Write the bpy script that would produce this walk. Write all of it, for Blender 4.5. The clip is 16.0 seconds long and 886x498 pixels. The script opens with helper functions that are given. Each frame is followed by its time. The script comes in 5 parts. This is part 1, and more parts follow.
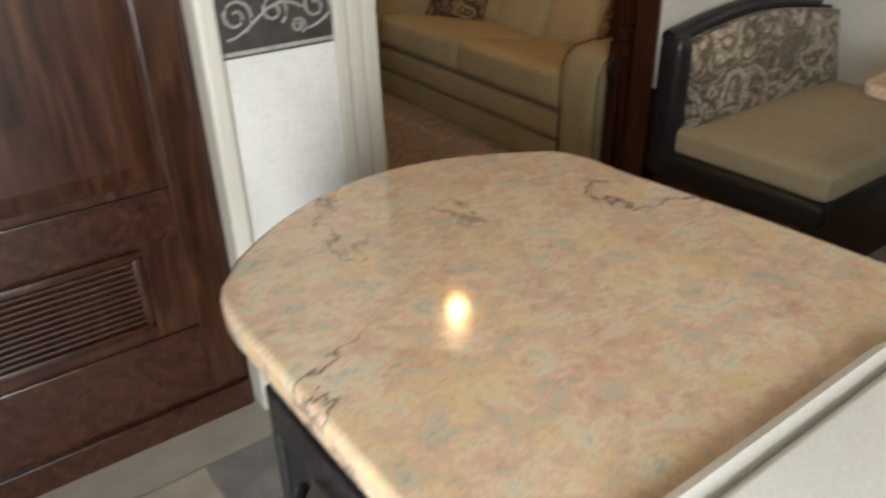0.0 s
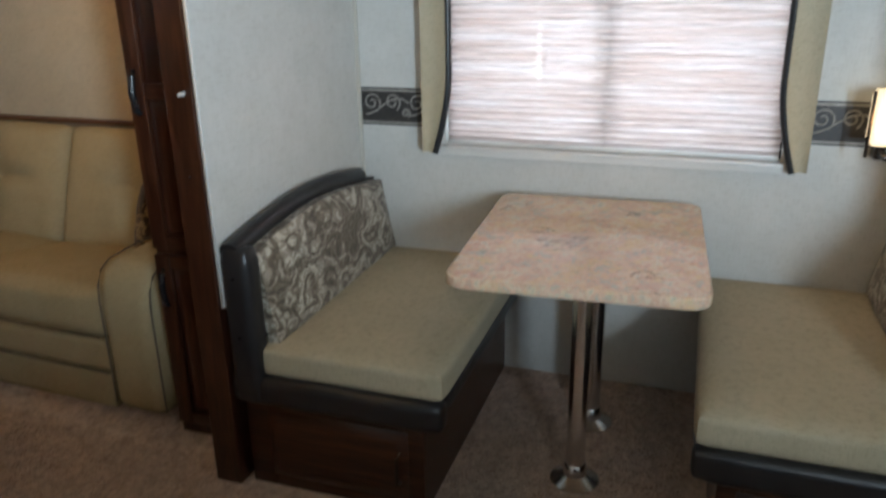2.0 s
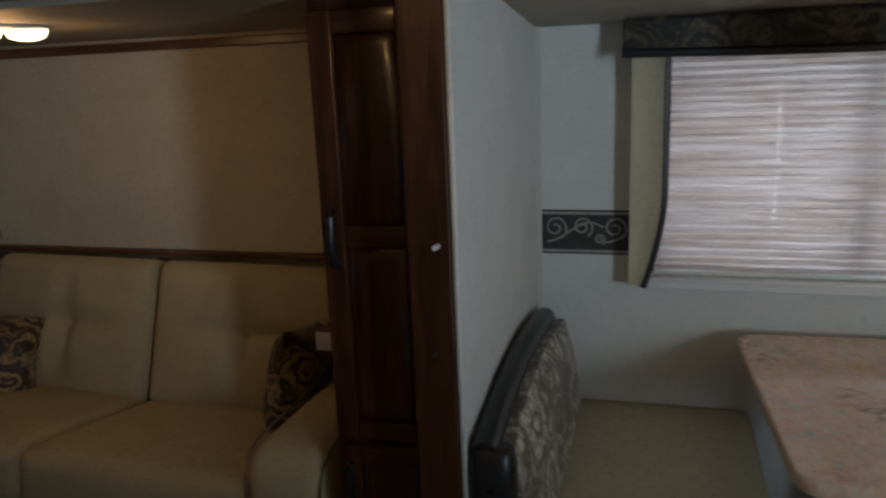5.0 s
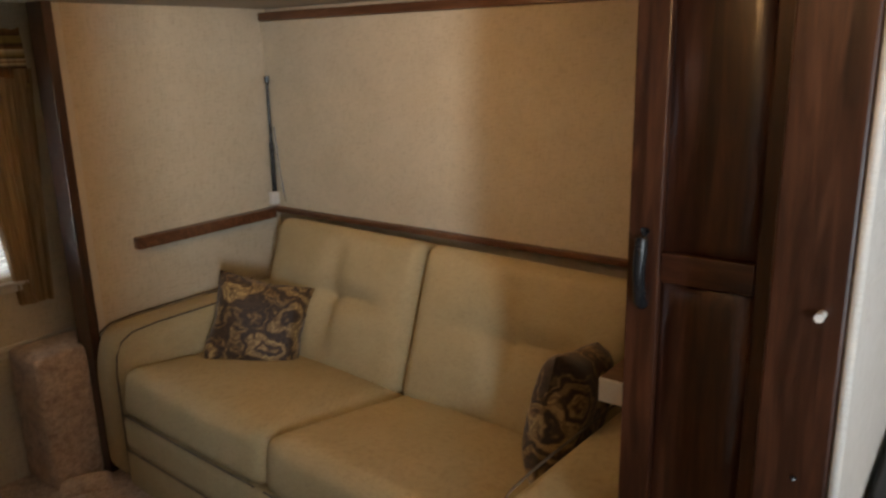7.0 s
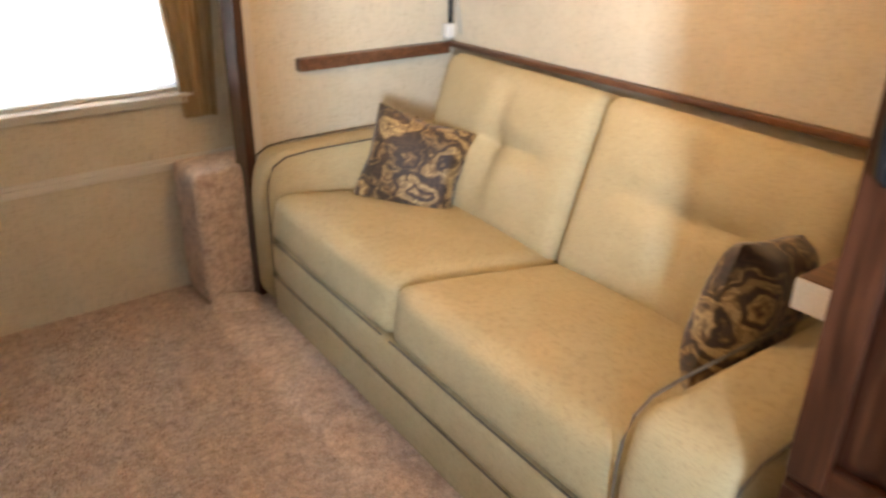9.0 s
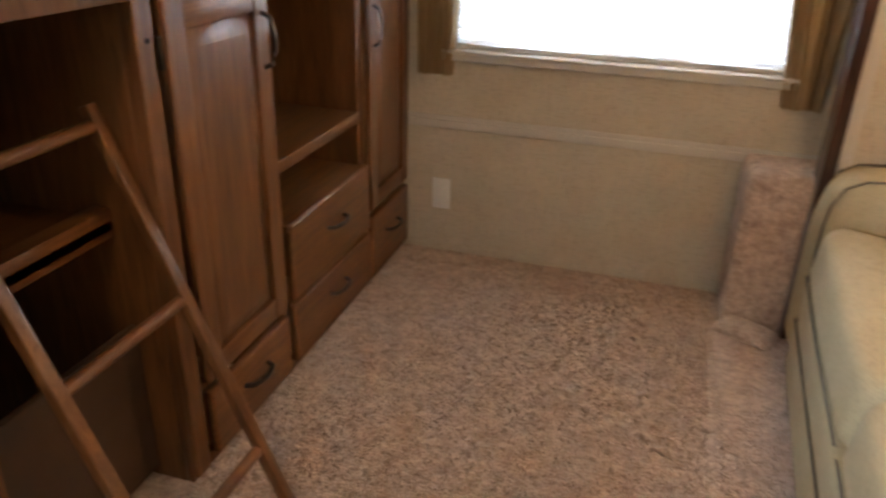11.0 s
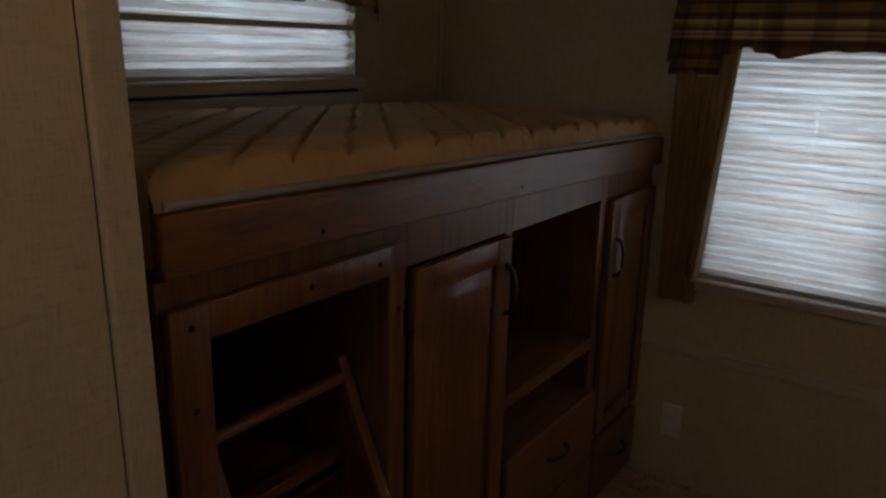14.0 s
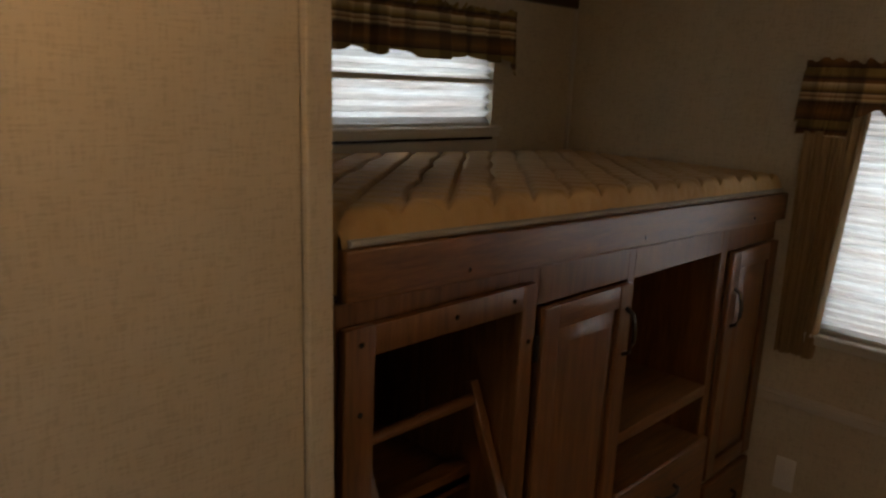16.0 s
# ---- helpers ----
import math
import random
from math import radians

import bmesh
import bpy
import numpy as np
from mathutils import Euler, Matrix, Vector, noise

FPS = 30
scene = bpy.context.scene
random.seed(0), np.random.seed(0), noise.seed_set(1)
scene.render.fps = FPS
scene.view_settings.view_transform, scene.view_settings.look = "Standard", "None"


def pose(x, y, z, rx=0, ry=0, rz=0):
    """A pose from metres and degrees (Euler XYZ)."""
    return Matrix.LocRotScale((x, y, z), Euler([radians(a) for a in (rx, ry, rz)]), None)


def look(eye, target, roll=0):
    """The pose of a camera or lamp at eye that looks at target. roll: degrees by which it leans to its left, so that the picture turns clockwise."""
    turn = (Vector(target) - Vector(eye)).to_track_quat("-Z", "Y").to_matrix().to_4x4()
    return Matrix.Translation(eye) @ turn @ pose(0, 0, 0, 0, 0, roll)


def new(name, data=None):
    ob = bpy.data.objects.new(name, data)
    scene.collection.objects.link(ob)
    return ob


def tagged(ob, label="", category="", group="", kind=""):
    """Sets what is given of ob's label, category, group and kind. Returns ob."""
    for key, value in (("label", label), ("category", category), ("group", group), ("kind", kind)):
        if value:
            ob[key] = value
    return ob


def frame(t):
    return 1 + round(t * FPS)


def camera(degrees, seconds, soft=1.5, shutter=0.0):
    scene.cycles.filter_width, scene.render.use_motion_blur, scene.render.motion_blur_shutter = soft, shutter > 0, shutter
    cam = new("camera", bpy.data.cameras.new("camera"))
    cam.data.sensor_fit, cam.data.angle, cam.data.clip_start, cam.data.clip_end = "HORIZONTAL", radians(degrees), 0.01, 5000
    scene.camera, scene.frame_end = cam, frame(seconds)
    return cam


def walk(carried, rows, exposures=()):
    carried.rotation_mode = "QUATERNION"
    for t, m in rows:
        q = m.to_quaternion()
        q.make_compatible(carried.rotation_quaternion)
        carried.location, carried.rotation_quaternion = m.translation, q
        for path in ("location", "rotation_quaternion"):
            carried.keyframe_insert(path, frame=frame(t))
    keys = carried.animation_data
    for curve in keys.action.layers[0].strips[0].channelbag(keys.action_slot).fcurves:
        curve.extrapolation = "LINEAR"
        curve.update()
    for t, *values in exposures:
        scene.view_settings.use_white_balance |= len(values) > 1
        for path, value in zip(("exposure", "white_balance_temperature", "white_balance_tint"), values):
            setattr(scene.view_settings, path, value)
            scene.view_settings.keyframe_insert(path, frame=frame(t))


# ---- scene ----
cam = camera(60.8, 16.0, 2.3, 0.5)
PATH = [
    (0, (0.079, 0.309, 1.369), (1.100, 1.736, 0.410), -1.65),
    (0.5, (0.171, 0.388, 1.366), (1.400, 1.694, 0.481), -2.03),
    (1, (0.301, 0.488, 1.391), (1.737, 1.581, 0.529), -2.05),
    (1.5, (0.441, 0.581, 1.432), (2.061, 1.414, 0.607), -1.90),
    (2, (0.471, 0.687, 1.478), (2.251, 1.297, 0.801), -0.98),
    (2.5, (0.433, 0.849, 1.526), (2.258, 1.370, 0.978), -1.99),
    (3.2, (0.436, 1.026, 1.568), (2.329, 1.477, 1.107), -2.25),
    (5.5, (0.926, 1.660, 1.526), (2.761, 2.309, 1.068), -2.51),
    (6, (1.053, 1.725, 1.539), (2.797, 2.596, 1.091), -0.46),
    (6.5, (1.121, 1.769, 1.542), (2.772, 2.805, 1.092), -0.26),
    (7, (1.180, 1.802, 1.521), (2.718, 2.974, 1.010), -1.35),
    (7.5, (1.221, 1.808, 1.491), (2.691, 3.020, 0.883), -1.76),
    (8, (1.266, 1.801, 1.457), (2.674, 3.049, 0.776), -2.21),
    (8.5, (1.317, 1.826, 1.422), (2.617, 3.130, 0.642), -1.26),
    (9, (1.440, 1.926, 1.388), (2.545, 3.364, 0.544), 0.74),
    (9.5, (1.715, 1.998, 1.275), (2.442, 3.655, 0.416), 0.60),
    (10, (1.885, 2.050, 1.228), (2.180, 3.842, 0.390), 0.55),
    (10.2, (1.941, 2.067, 1.217), (2.046, 3.883, 0.384), 1.00),
    (12.3, (2.013, 2.194, 1.304), (1.037, 3.718, 0.454), 0.54),
    (12.5, (2.003, 2.198, 1.324), (1.006, 3.726, 0.505), 0.65),
    (13, (1.976, 2.212, 1.367), (0.938, 3.775, 0.675), 0.52),
    (13.5, (1.964, 2.213, 1.416), (0.867, 3.781, 0.835), 0.79),
    (14, (1.953, 2.203, 1.458), (0.842, 3.784, 0.940), 1.48),
    (14.5, (1.963, 2.185, 1.489), (0.827, 3.770, 1.046), 1.27),
    (15, (1.993, 2.156, 1.512), (0.814, 3.727, 1.139), 1.25),
    (15.5, (2.023, 2.101, 1.520), (0.731, 3.576, 1.127), 1.55),
    (16, (2.025, 2.035, 1.511), (0.674, 3.443, 1.072), 2.69),
]
EXPOSURES = [
    (0, 0.25, 7300, 12), (0.6, 0.7, 6350, 10), (1.2, 0.75, 6200, 8), (2.0, 0.3, 5900, 4), (2.5, 0.0, 5900, 4), (3.2, -0.2, 6000, 6), (5.5, -1.1, 5900, 4),
    (6.5, -0.4, 6300, 8), (7.0, 0.55, 6600, 10), (7.5, 1.4, 6600, 10), (8.0, 2.15, 6200, 10), (8.5, 2.55, 6050, 9), (9.0, 2.4, 5900, 8), (9.5, 2.2, 5750, 8), (10.0, 2.2, 5400, 8), (12.3, 1.05, 6000, 10),
    (13.0, -0.45, 5700, 6), (14.0, -0.9, 5850, 8), (15.0, -0.65, 6200, 10), (16.0, 0.0, 6400, 9),
]
walk(cam, [(t, look(eye, target, roll)) for t, eye, target, roll in PATH], EXPOSURES)

# ---- world and light ----
world = bpy.data.worlds.new("overcast_sky")
scene.world = world
world.use_nodes = True
wn = world.node_tree
sky = wn.nodes.new("ShaderNodeTexSky")
sky.sky_type, sky.sun_disc, sky.sun_elevation, sky.sun_rotation = "NISHITA", False, radians(40), radians(200)
wn.links.new(sky.outputs[0], wn.nodes["Background"].inputs[0])
wn.nodes["Background"].inputs[1].default_value = 0.1


def daylight(name, eye, target, wide, high, watts, tone):
    """Sky light that stands in a window's or door's opening."""
    lamp = bpy.data.lights.new(name, "AREA")
    lamp.shape, lamp.size, lamp.size_y, lamp.energy, lamp.color = "RECTANGLE", wide, high, watts, tone
    ob = new(name, lamp)
    ob.matrix_world = look(eye, target)
    return tagged(ob, kind="structure")


DAY = (0.76, 0.88, 1.0)
daylight("daylight_dinette_window", (3.34, 0.99, 1.2), (2.0, 0.99, 1.15), 1.2, 0.7, 23, DAY)
daylight("daylight_rear_window", (1.8, 4.80, 1.1), (1.8, 3.0, 1.05), 1.05, 0.75, 22, DAY)
daylight("daylight_bunk_window", (0.02, 3.72, 1.48), (1.0, 3.72, 1.45), 0.9, 0.28, 8.0, DAY)
daylight("daylight_entry_door", (-0.78, -0.80, 1.15), (1.2, 1.0, 1.0), 0.34, 1.5, 112, DAY)


def bulb(name, place, watts, size, tone=(1.0, 0.52, 0.19)):
    lamp = bpy.data.lights.new(name, "POINT")
    lamp.energy, lamp.shadow_soft_size, lamp.color = watts, size, tone
    ob = new(name, lamp)
    ob.location = place
    return tagged(ob, kind="structure")


bulb("bulb_slide_light", (2.55, 3.32, 1.62), 4.1, 0.03)
bulb("bulb_main_light", (1.40, 2.08, 1.90), 3.6, 0.02)
bulb("bulb_pendant", (2.45, 0.92, 1.54), 1.0, 0.05)
bulb("bulb_sconce", (2.93, 0.16, 1.06), 0.6, 0.02)


# ---- materials ----
def nodes_of(name):
    m = bpy.data.materials.new(name)
    m.use_nodes = True
    return m, m.node_tree, m.node_tree.nodes["Principled BSDF"]


def coords(nt, scale=(1, 1, 1), turn=(0, 0, 0)):
    tc, mp = nt.nodes.new("ShaderNodeTexCoord"), nt.nodes.new("ShaderNodeMapping")
    nt.links.new(tc.outputs["Object"], mp.inputs[0])
    mp.inputs["Scale"].default_value, mp.inputs["Rotation"].default_value = scale, turn
    return mp.outputs[0]


def noise_tex(nt, vec, scale, detail=4.0, rough=0.55, distortion=0.0):
    n = nt.nodes.new("ShaderNodeTexNoise")
    n.inputs["Scale"].default_value, n.inputs["Detail"].default_value = scale, detail
    n.inputs["Roughness"].default_value, n.inputs["Distortion"].default_value = rough, distortion
    nt.links.new(vec, n.inputs["Vector"])
    return n.outputs["Fac"]


def ramp(nt, fac, stops):
    r = nt.nodes.new("ShaderNodeValToRGB")
    while len(r.color_ramp.elements) < len(stops):
        r.color_ramp.elements.new(0.5)
    for e, (p, c) in zip(r.color_ramp.elements, stops):
        e.position, e.color = p, (*c, 1)
    nt.links.new(fac, r.inputs[0])
    return r.outputs[0]


def mixed(nt, a, b, fac, how="MIX"):
    m = nt.nodes.new("ShaderNodeMix")
    m.data_type, m.blend_type = "RGBA", how
    for sock, v in ((m.inputs[0], fac), (m.inputs[6], a), (m.inputs[7], b)):
        if isinstance(v, (int, float)):
            sock.default_value = v
        elif isinstance(v, tuple):
            sock.default_value = (*v, 1)
        else:
            nt.links.new(v, sock)
    return m.outputs[2]


def bumped(nt, bsdf, height, strength, distance=0.002):
    b = nt.nodes.new("ShaderNodeBump")
    b.inputs["Strength"].default_value, b.inputs["Distance"].default_value = strength, distance
    nt.links.new(height, b.inputs["Height"])
    nt.links.new(b.outputs[0], bsdf.inputs["Normal"])


def plain(name, c1, c2, scale=6.0, rough=0.6, bump=0.1, bscale=200.0, metal=0.0, stretch=(1, 1, 1), dist=0.001, sheen=0.0):
    """Two tones in a broad and a fine noise, with a fine relief."""
    m, nt, b = nodes_of(name)
    v = coords(nt, stretch)
    broad = ramp(nt, noise_tex(nt, v, scale), [(0.3, c1), (0.7, c2)])
    fine = ramp(nt, noise_tex(nt, v, bscale, 2), [(0.3, (0.82, 0.82, 0.82)), (0.7, (1, 1, 1))])
    nt.links.new(mixed(nt, broad, fine, 0.6, "MULTIPLY"), b.inputs["Base Color"])
    rr = nt.nodes.new("ShaderNodeMapRange")
    rr.inputs[3].default_value, rr.inputs[4].default_value = max(rough - 0.08, 0.02), min(rough + 0.1, 1)
    nt.links.new(noise_tex(nt, v, scale * 3), rr.inputs[0])
    nt.links.new(rr.outputs[0], b.inputs["Roughness"])
    b.inputs["Metallic"].default_value = metal
    b.inputs["Sheen Weight"].default_value = sheen
    bumped(nt, b, noise_tex(nt, v, bscale, 3), bump, dist)
    return m


def wood(name, dark, mid, light, grain=(9, 9, 0.8), rough=0.30, coat=0.30, figured=0.45):
    """Stretched grain with pores, per piece shifted in tone."""
    m, nt, b = nodes_of(name)
    v = coords(nt, grain)
    g = noise_tex(nt, v, 5.0, 6, 0.6, 1.2)
    pores = noise_tex(nt, coords(nt, (grain[0] * 9, grain[1] * 9, grain[2] * 4)), 4.0, 4, 0.7)
    col = ramp(nt, g, [(0.28, dark), (0.5, mid), (0.75, light)])
    col = mixed(nt, col, ramp(nt, pores, [(0.35, (0.6, 0.55, 0.5)), (0.55, (1, 1, 1))]), 0.5, "MULTIPLY")
    figure = nt.nodes.new("ShaderNodeTexWave")
    figure.wave_type, figure.bands_direction = "BANDS", "DIAGONAL"
    figure.inputs["Scale"].default_value, figure.inputs["Distortion"].default_value = 9.0, 9.0
    figure.inputs["Detail"].default_value, figure.inputs["Detail Scale"].default_value = 3.0, 1.6
    nt.links.new(coords(nt, tuple(c / 9 for c in grain)), figure.inputs["Vector"])
    col = mixed(nt, col, ramp(nt, figure.outputs["Fac"], [(0.15, (0.50, 0.45, 0.42)), (0.75, (1, 1, 1))]), figured, "MULTIPLY")
    info = nt.nodes.new("ShaderNodeObjectInfo")
    tone = ramp(nt, info.outputs["Random"], [(0.0, (0.86, 0.84, 0.82)), (1.0, (1, 1, 1))])
    nt.links.new(mixed(nt, col, tone, 1.0, "MULTIPLY"), b.inputs["Base Color"])
    rr = nt.nodes.new("ShaderNodeMapRange")
    rr.inputs[3].default_value, rr.inputs[4].default_value = rough - 0.06, rough + 0.14
    nt.links.new(g, rr.inputs[0])
    nt.links.new(rr.outputs[0], b.inputs["Roughness"])
    b.inputs["Coat Weight"].default_value, b.inputs["Coat Roughness"].default_value = coat, 0.14
    bumped(nt, b, pores, 0.12, 0.0006)
    return m


def linen(name, c1, c2, fine=1.0, depth=0.88):
    """Woven-look wall paper: fine threads both ways over broad mottling."""
    m, nt, b = nodes_of(name)
    broad = noise_tex(nt, coords(nt), 5.5, 6, 0.7)
    level = noise_tex(nt, coords(nt, (30 * fine, 30 * fine, 260 * fine)), 1.0, 4)
    upright = noise_tex(nt, coords(nt, (260 * fine, 260 * fine, 30 * fine)), 1.0, 4)
    t = nt.nodes.new("ShaderNodeMath")
    t.operation = "ADD"
    nt.links.new(level, t.inputs[0])
    nt.links.new(upright, t.inputs[1])
    col = mixed(nt, ramp(nt, broad, [(0.3, c1), (0.7, c2)]), ramp(nt, t.outputs[0], [(0.80, (depth, depth * 0.99, depth * 0.97)), (1.15, (1, 1, 1))]), 0.8, "MULTIPLY")
    nt.links.new(col, b.inputs["Base Color"])
    b.inputs["Roughness"].default_value = 0.75
    bumped(nt, b, t.outputs[0], 0.25, 0.0006)
    return m


def paisley(name, ground, mid, pale, scale=9.0):
    """Curled drops in rings on a dark ground, as woven upholstery."""
    m, nt, b = nodes_of(name)
    v = coords(nt, (1, 1, 1.15), (0.4, 0.3, 0.6))
    warp = nt.nodes.new("ShaderNodeTexNoise")
    warp.inputs["Scale"].default_value, warp.inputs["Detail"].default_value = 11.0, 2.5
    nt.links.new(v, warp.inputs["Vector"])
    add = nt.nodes.new("ShaderNodeVectorMath")
    add.operation = "MULTIPLY_ADD"
    nt.links.new(warp.outputs["Color"], add.inputs[0])
    add.inputs[1].default_value = (0.16, 0.16, 0.16)
    nt.links.new(v, add.inputs[2])
    vo = nt.nodes.new("ShaderNodeTexVoronoi")
    vo.inputs["Scale"].default_value = scale
    nt.links.new(add.outputs[0], vo.inputs["Vector"])
    rings = nt.nodes.new("ShaderNodeMath")
    rings.operation = "SINE"
    mul = nt.nodes.new("ShaderNodeMath")
    mul.operation = "MULTIPLY"
    mul.inputs[1].default_value = 19.0
    nt.links.new(vo.outputs["Distance"], mul.inputs[0])
    nt.links.new(mul.outputs[0], rings.inputs[0])
    half = nt.nodes.new("ShaderNodeMath")
    half.operation = "MULTIPLY_ADD"
    half.inputs[1].default_value, half.inputs[2].default_value = 0.5, 0.5
    nt.links.new(rings.outputs[0], half.inputs[0])
    inner = ramp(nt, half.outputs[0], [(0.12, ground), (0.36, mid), (0.72, pale)])
    where = ramp(nt, vo.outputs["Distance"], [(0.66, (1, 1, 1)), (0.74, (0, 0, 0))])
    col = mixed(nt, ground, inner, where)
    vo2 = nt.nodes.new("ShaderNodeTexVoronoi")
    vo2.inputs["Scale"].default_value = scale * 2.6
    nt.links.new(add.outputs[0], vo2.inputs["Vector"])
    mul2 = nt.nodes.new("ShaderNodeMath")
    mul2.operation = "MULTIPLY"
    mul2.inputs[1].default_value = 17.0
    nt.links.new(vo2.outputs["Distance"], mul2.inputs[0])
    sin2 = nt.nodes.new("ShaderNodeMath")
    sin2.operation = "SINE"
    nt.links.new(mul2.outputs[0], sin2.inputs[0])
    col = mixed(nt, col, ramp(nt, sin2.outputs[0], [(0.0, (0.45, 0.40, 0.36)), (0.35, (1, 1, 1))]), 0.75, "MULTIPLY")
    filigree = noise_tex(nt, add.outputs[0], 48, 5, 0.7, 1.5)
    col = mixed(nt, col, ramp(nt, filigree, [(0.38, (0.42, 0.38, 0.34)), (0.50, (1, 1, 1)), (0.62, (0.80, 0.76, 0.70))]), 0.85, "MULTIPLY")
    tint = ramp(nt, vo.outputs["Color"], [(0.2, (0.7, 0.68, 0.66)), (0.8, (1, 1, 1))])
    col = mixed(nt, col, tint, 0.8, "MULTIPLY")
    weave = noise_tex(nt, coords(nt), 420, 2)
    col = mixed(nt, col, ramp(nt, weave, [(0.3, (0.72, 0.72, 0.72)), (0.7, (1, 1, 1))]), 0.8, "MULTIPLY")
    nt.links.new(col, b.inputs["Base Color"])
    b.inputs["Roughness"].default_value = 0.62
    b.inputs["Sheen Weight"].default_value = 0.15
    bumped(nt, b, half.outputs[0], 0.25, 0.001)
    return m


def stone_top(name):
    """Polished laminate with pink, ochre and grey-green clouds and thin dark veins."""
    m, nt, b = nodes_of(name)
    v = coords(nt)
    clouds = ramp(nt, noise_tex(nt, coords(nt, (1.0, 1.25, 1.0), (0, 0, 0.6)), 17.0, 9, 0.8, 0.35), [(0.30, (0.33, 0.335, 0.29)), (0.41, (0.52, 0.49, 0.38)), (0.48, (0.68, 0.43, 0.31)), (0.55, (0.73, 0.59, 0.42)), (0.63, (0.50, 0.485, 0.40)), (0.74, (0.62, 0.38, 0.28))])
    ochre = ramp(nt, noise_tex(nt, v, 11, 8, 0.78, 0.4), [(0.49, (0, 0, 0)), (0.66, (0.8, 0.8, 0.8))])
    col = mixed(nt, clouds, (0.72, 0.52, 0.27), ochre)
    rose = ramp(nt, noise_tex(nt, coords(nt, (1, 1, 1), (0.7, 0.2, 1.4)), 9, 8, 0.75, 0.3), [(0.54, (0, 0, 0)), (0.70, (0.7, 0.7, 0.7))])
    col = mixed(nt, col, (0.60, 0.31, 0.22), rose)
    chips = noise_tex(nt, coords(nt, (1, 1, 1), (0.3, 0.5, 0.9)), 60, 8, 0.85)
    col = mixed(nt, col, ramp(nt, chips, [(0.36, (0.56, 0.53, 0.48)), (0.50, (1, 1, 1))]), 0.5, "MULTIPLY")
    vein = noise_tex(nt, coords(nt, (1.5, 1, 1), (0, 0, 0.35)), 1.7, 8, 0.6, 0.5)
    near = nt.nodes.new("ShaderNodeMath")
    near.operation = "SUBTRACT"
    near.inputs[1].default_value = 0.5
    nt.links.new(vein, near.inputs[0])
    ab = nt.nodes.new("ShaderNodeMath")
    ab.operation = "ABSOLUTE"
    nt.links.new(near.outputs[0], ab.inputs[0])
    line = ramp(nt, ab.outputs[0], [(0.0012, (1, 1, 1)), (0.0050, (0, 0, 0))])
    patch = ramp(nt, noise_tex(nt, v, 2.4, 1), [(0.53, (0, 0, 0)), (0.58, (1, 1, 1))])
    col = mixed(nt, col, (0.12, 0.085, 0.075), mixed(nt, line, patch, 1.0, "MULTIPLY"))
    nt.links.new(col, b.inputs["Base Color"])
    b.inputs["Roughness"].default_value = 0.08
    bumped(nt, b, chips, 0.04, 0.0005)
    return m


def pile(name, c1, c2, c3):
    m, nt, b = nodes_of(name)
    v = coords(nt)
    tufts = nt.nodes.new("ShaderNodeTexVoronoi")
    tufts.inputs["Scale"].default_value = 170
    nt.links.new(v, tufts.inputs["Vector"])
    clumps = noise_tex(nt, v, 46, 4, 0.7)
    wear = noise_tex(nt, v, 17.0, 6, 0.72)
    col = ramp(nt, clumps, [(0.32, c1), (0.52, c2), (0.72, c3)])
    col = mixed(nt, col, ramp(nt, wear, [(0.34, (0.62, 0.57, 0.55)), (0.58, (1, 1, 1))]), 0.9, "MULTIPLY")
    nt.links.new(mixed(nt, col, ramp(nt, tufts.outputs["Distance"], [(0.0, (1, 1, 1)), (0.8, (0.68, 0.64, 0.62))]), 0.8, "MULTIPLY"), b.inputs["Base Color"])
    b.inputs["Roughness"].default_value = 0.95
    b.inputs["Sheen Weight"].default_value = 0.25
    s = nt.nodes.new("ShaderNodeMath")
    s.operation = "SUBTRACT"
    nt.links.new(clumps, s.inputs[0])
    nt.links.new(tufts.outputs["Distance"], s.inputs[1])
    bumped(nt, b, s.outputs[0], 0.9, 0.006)
    return m


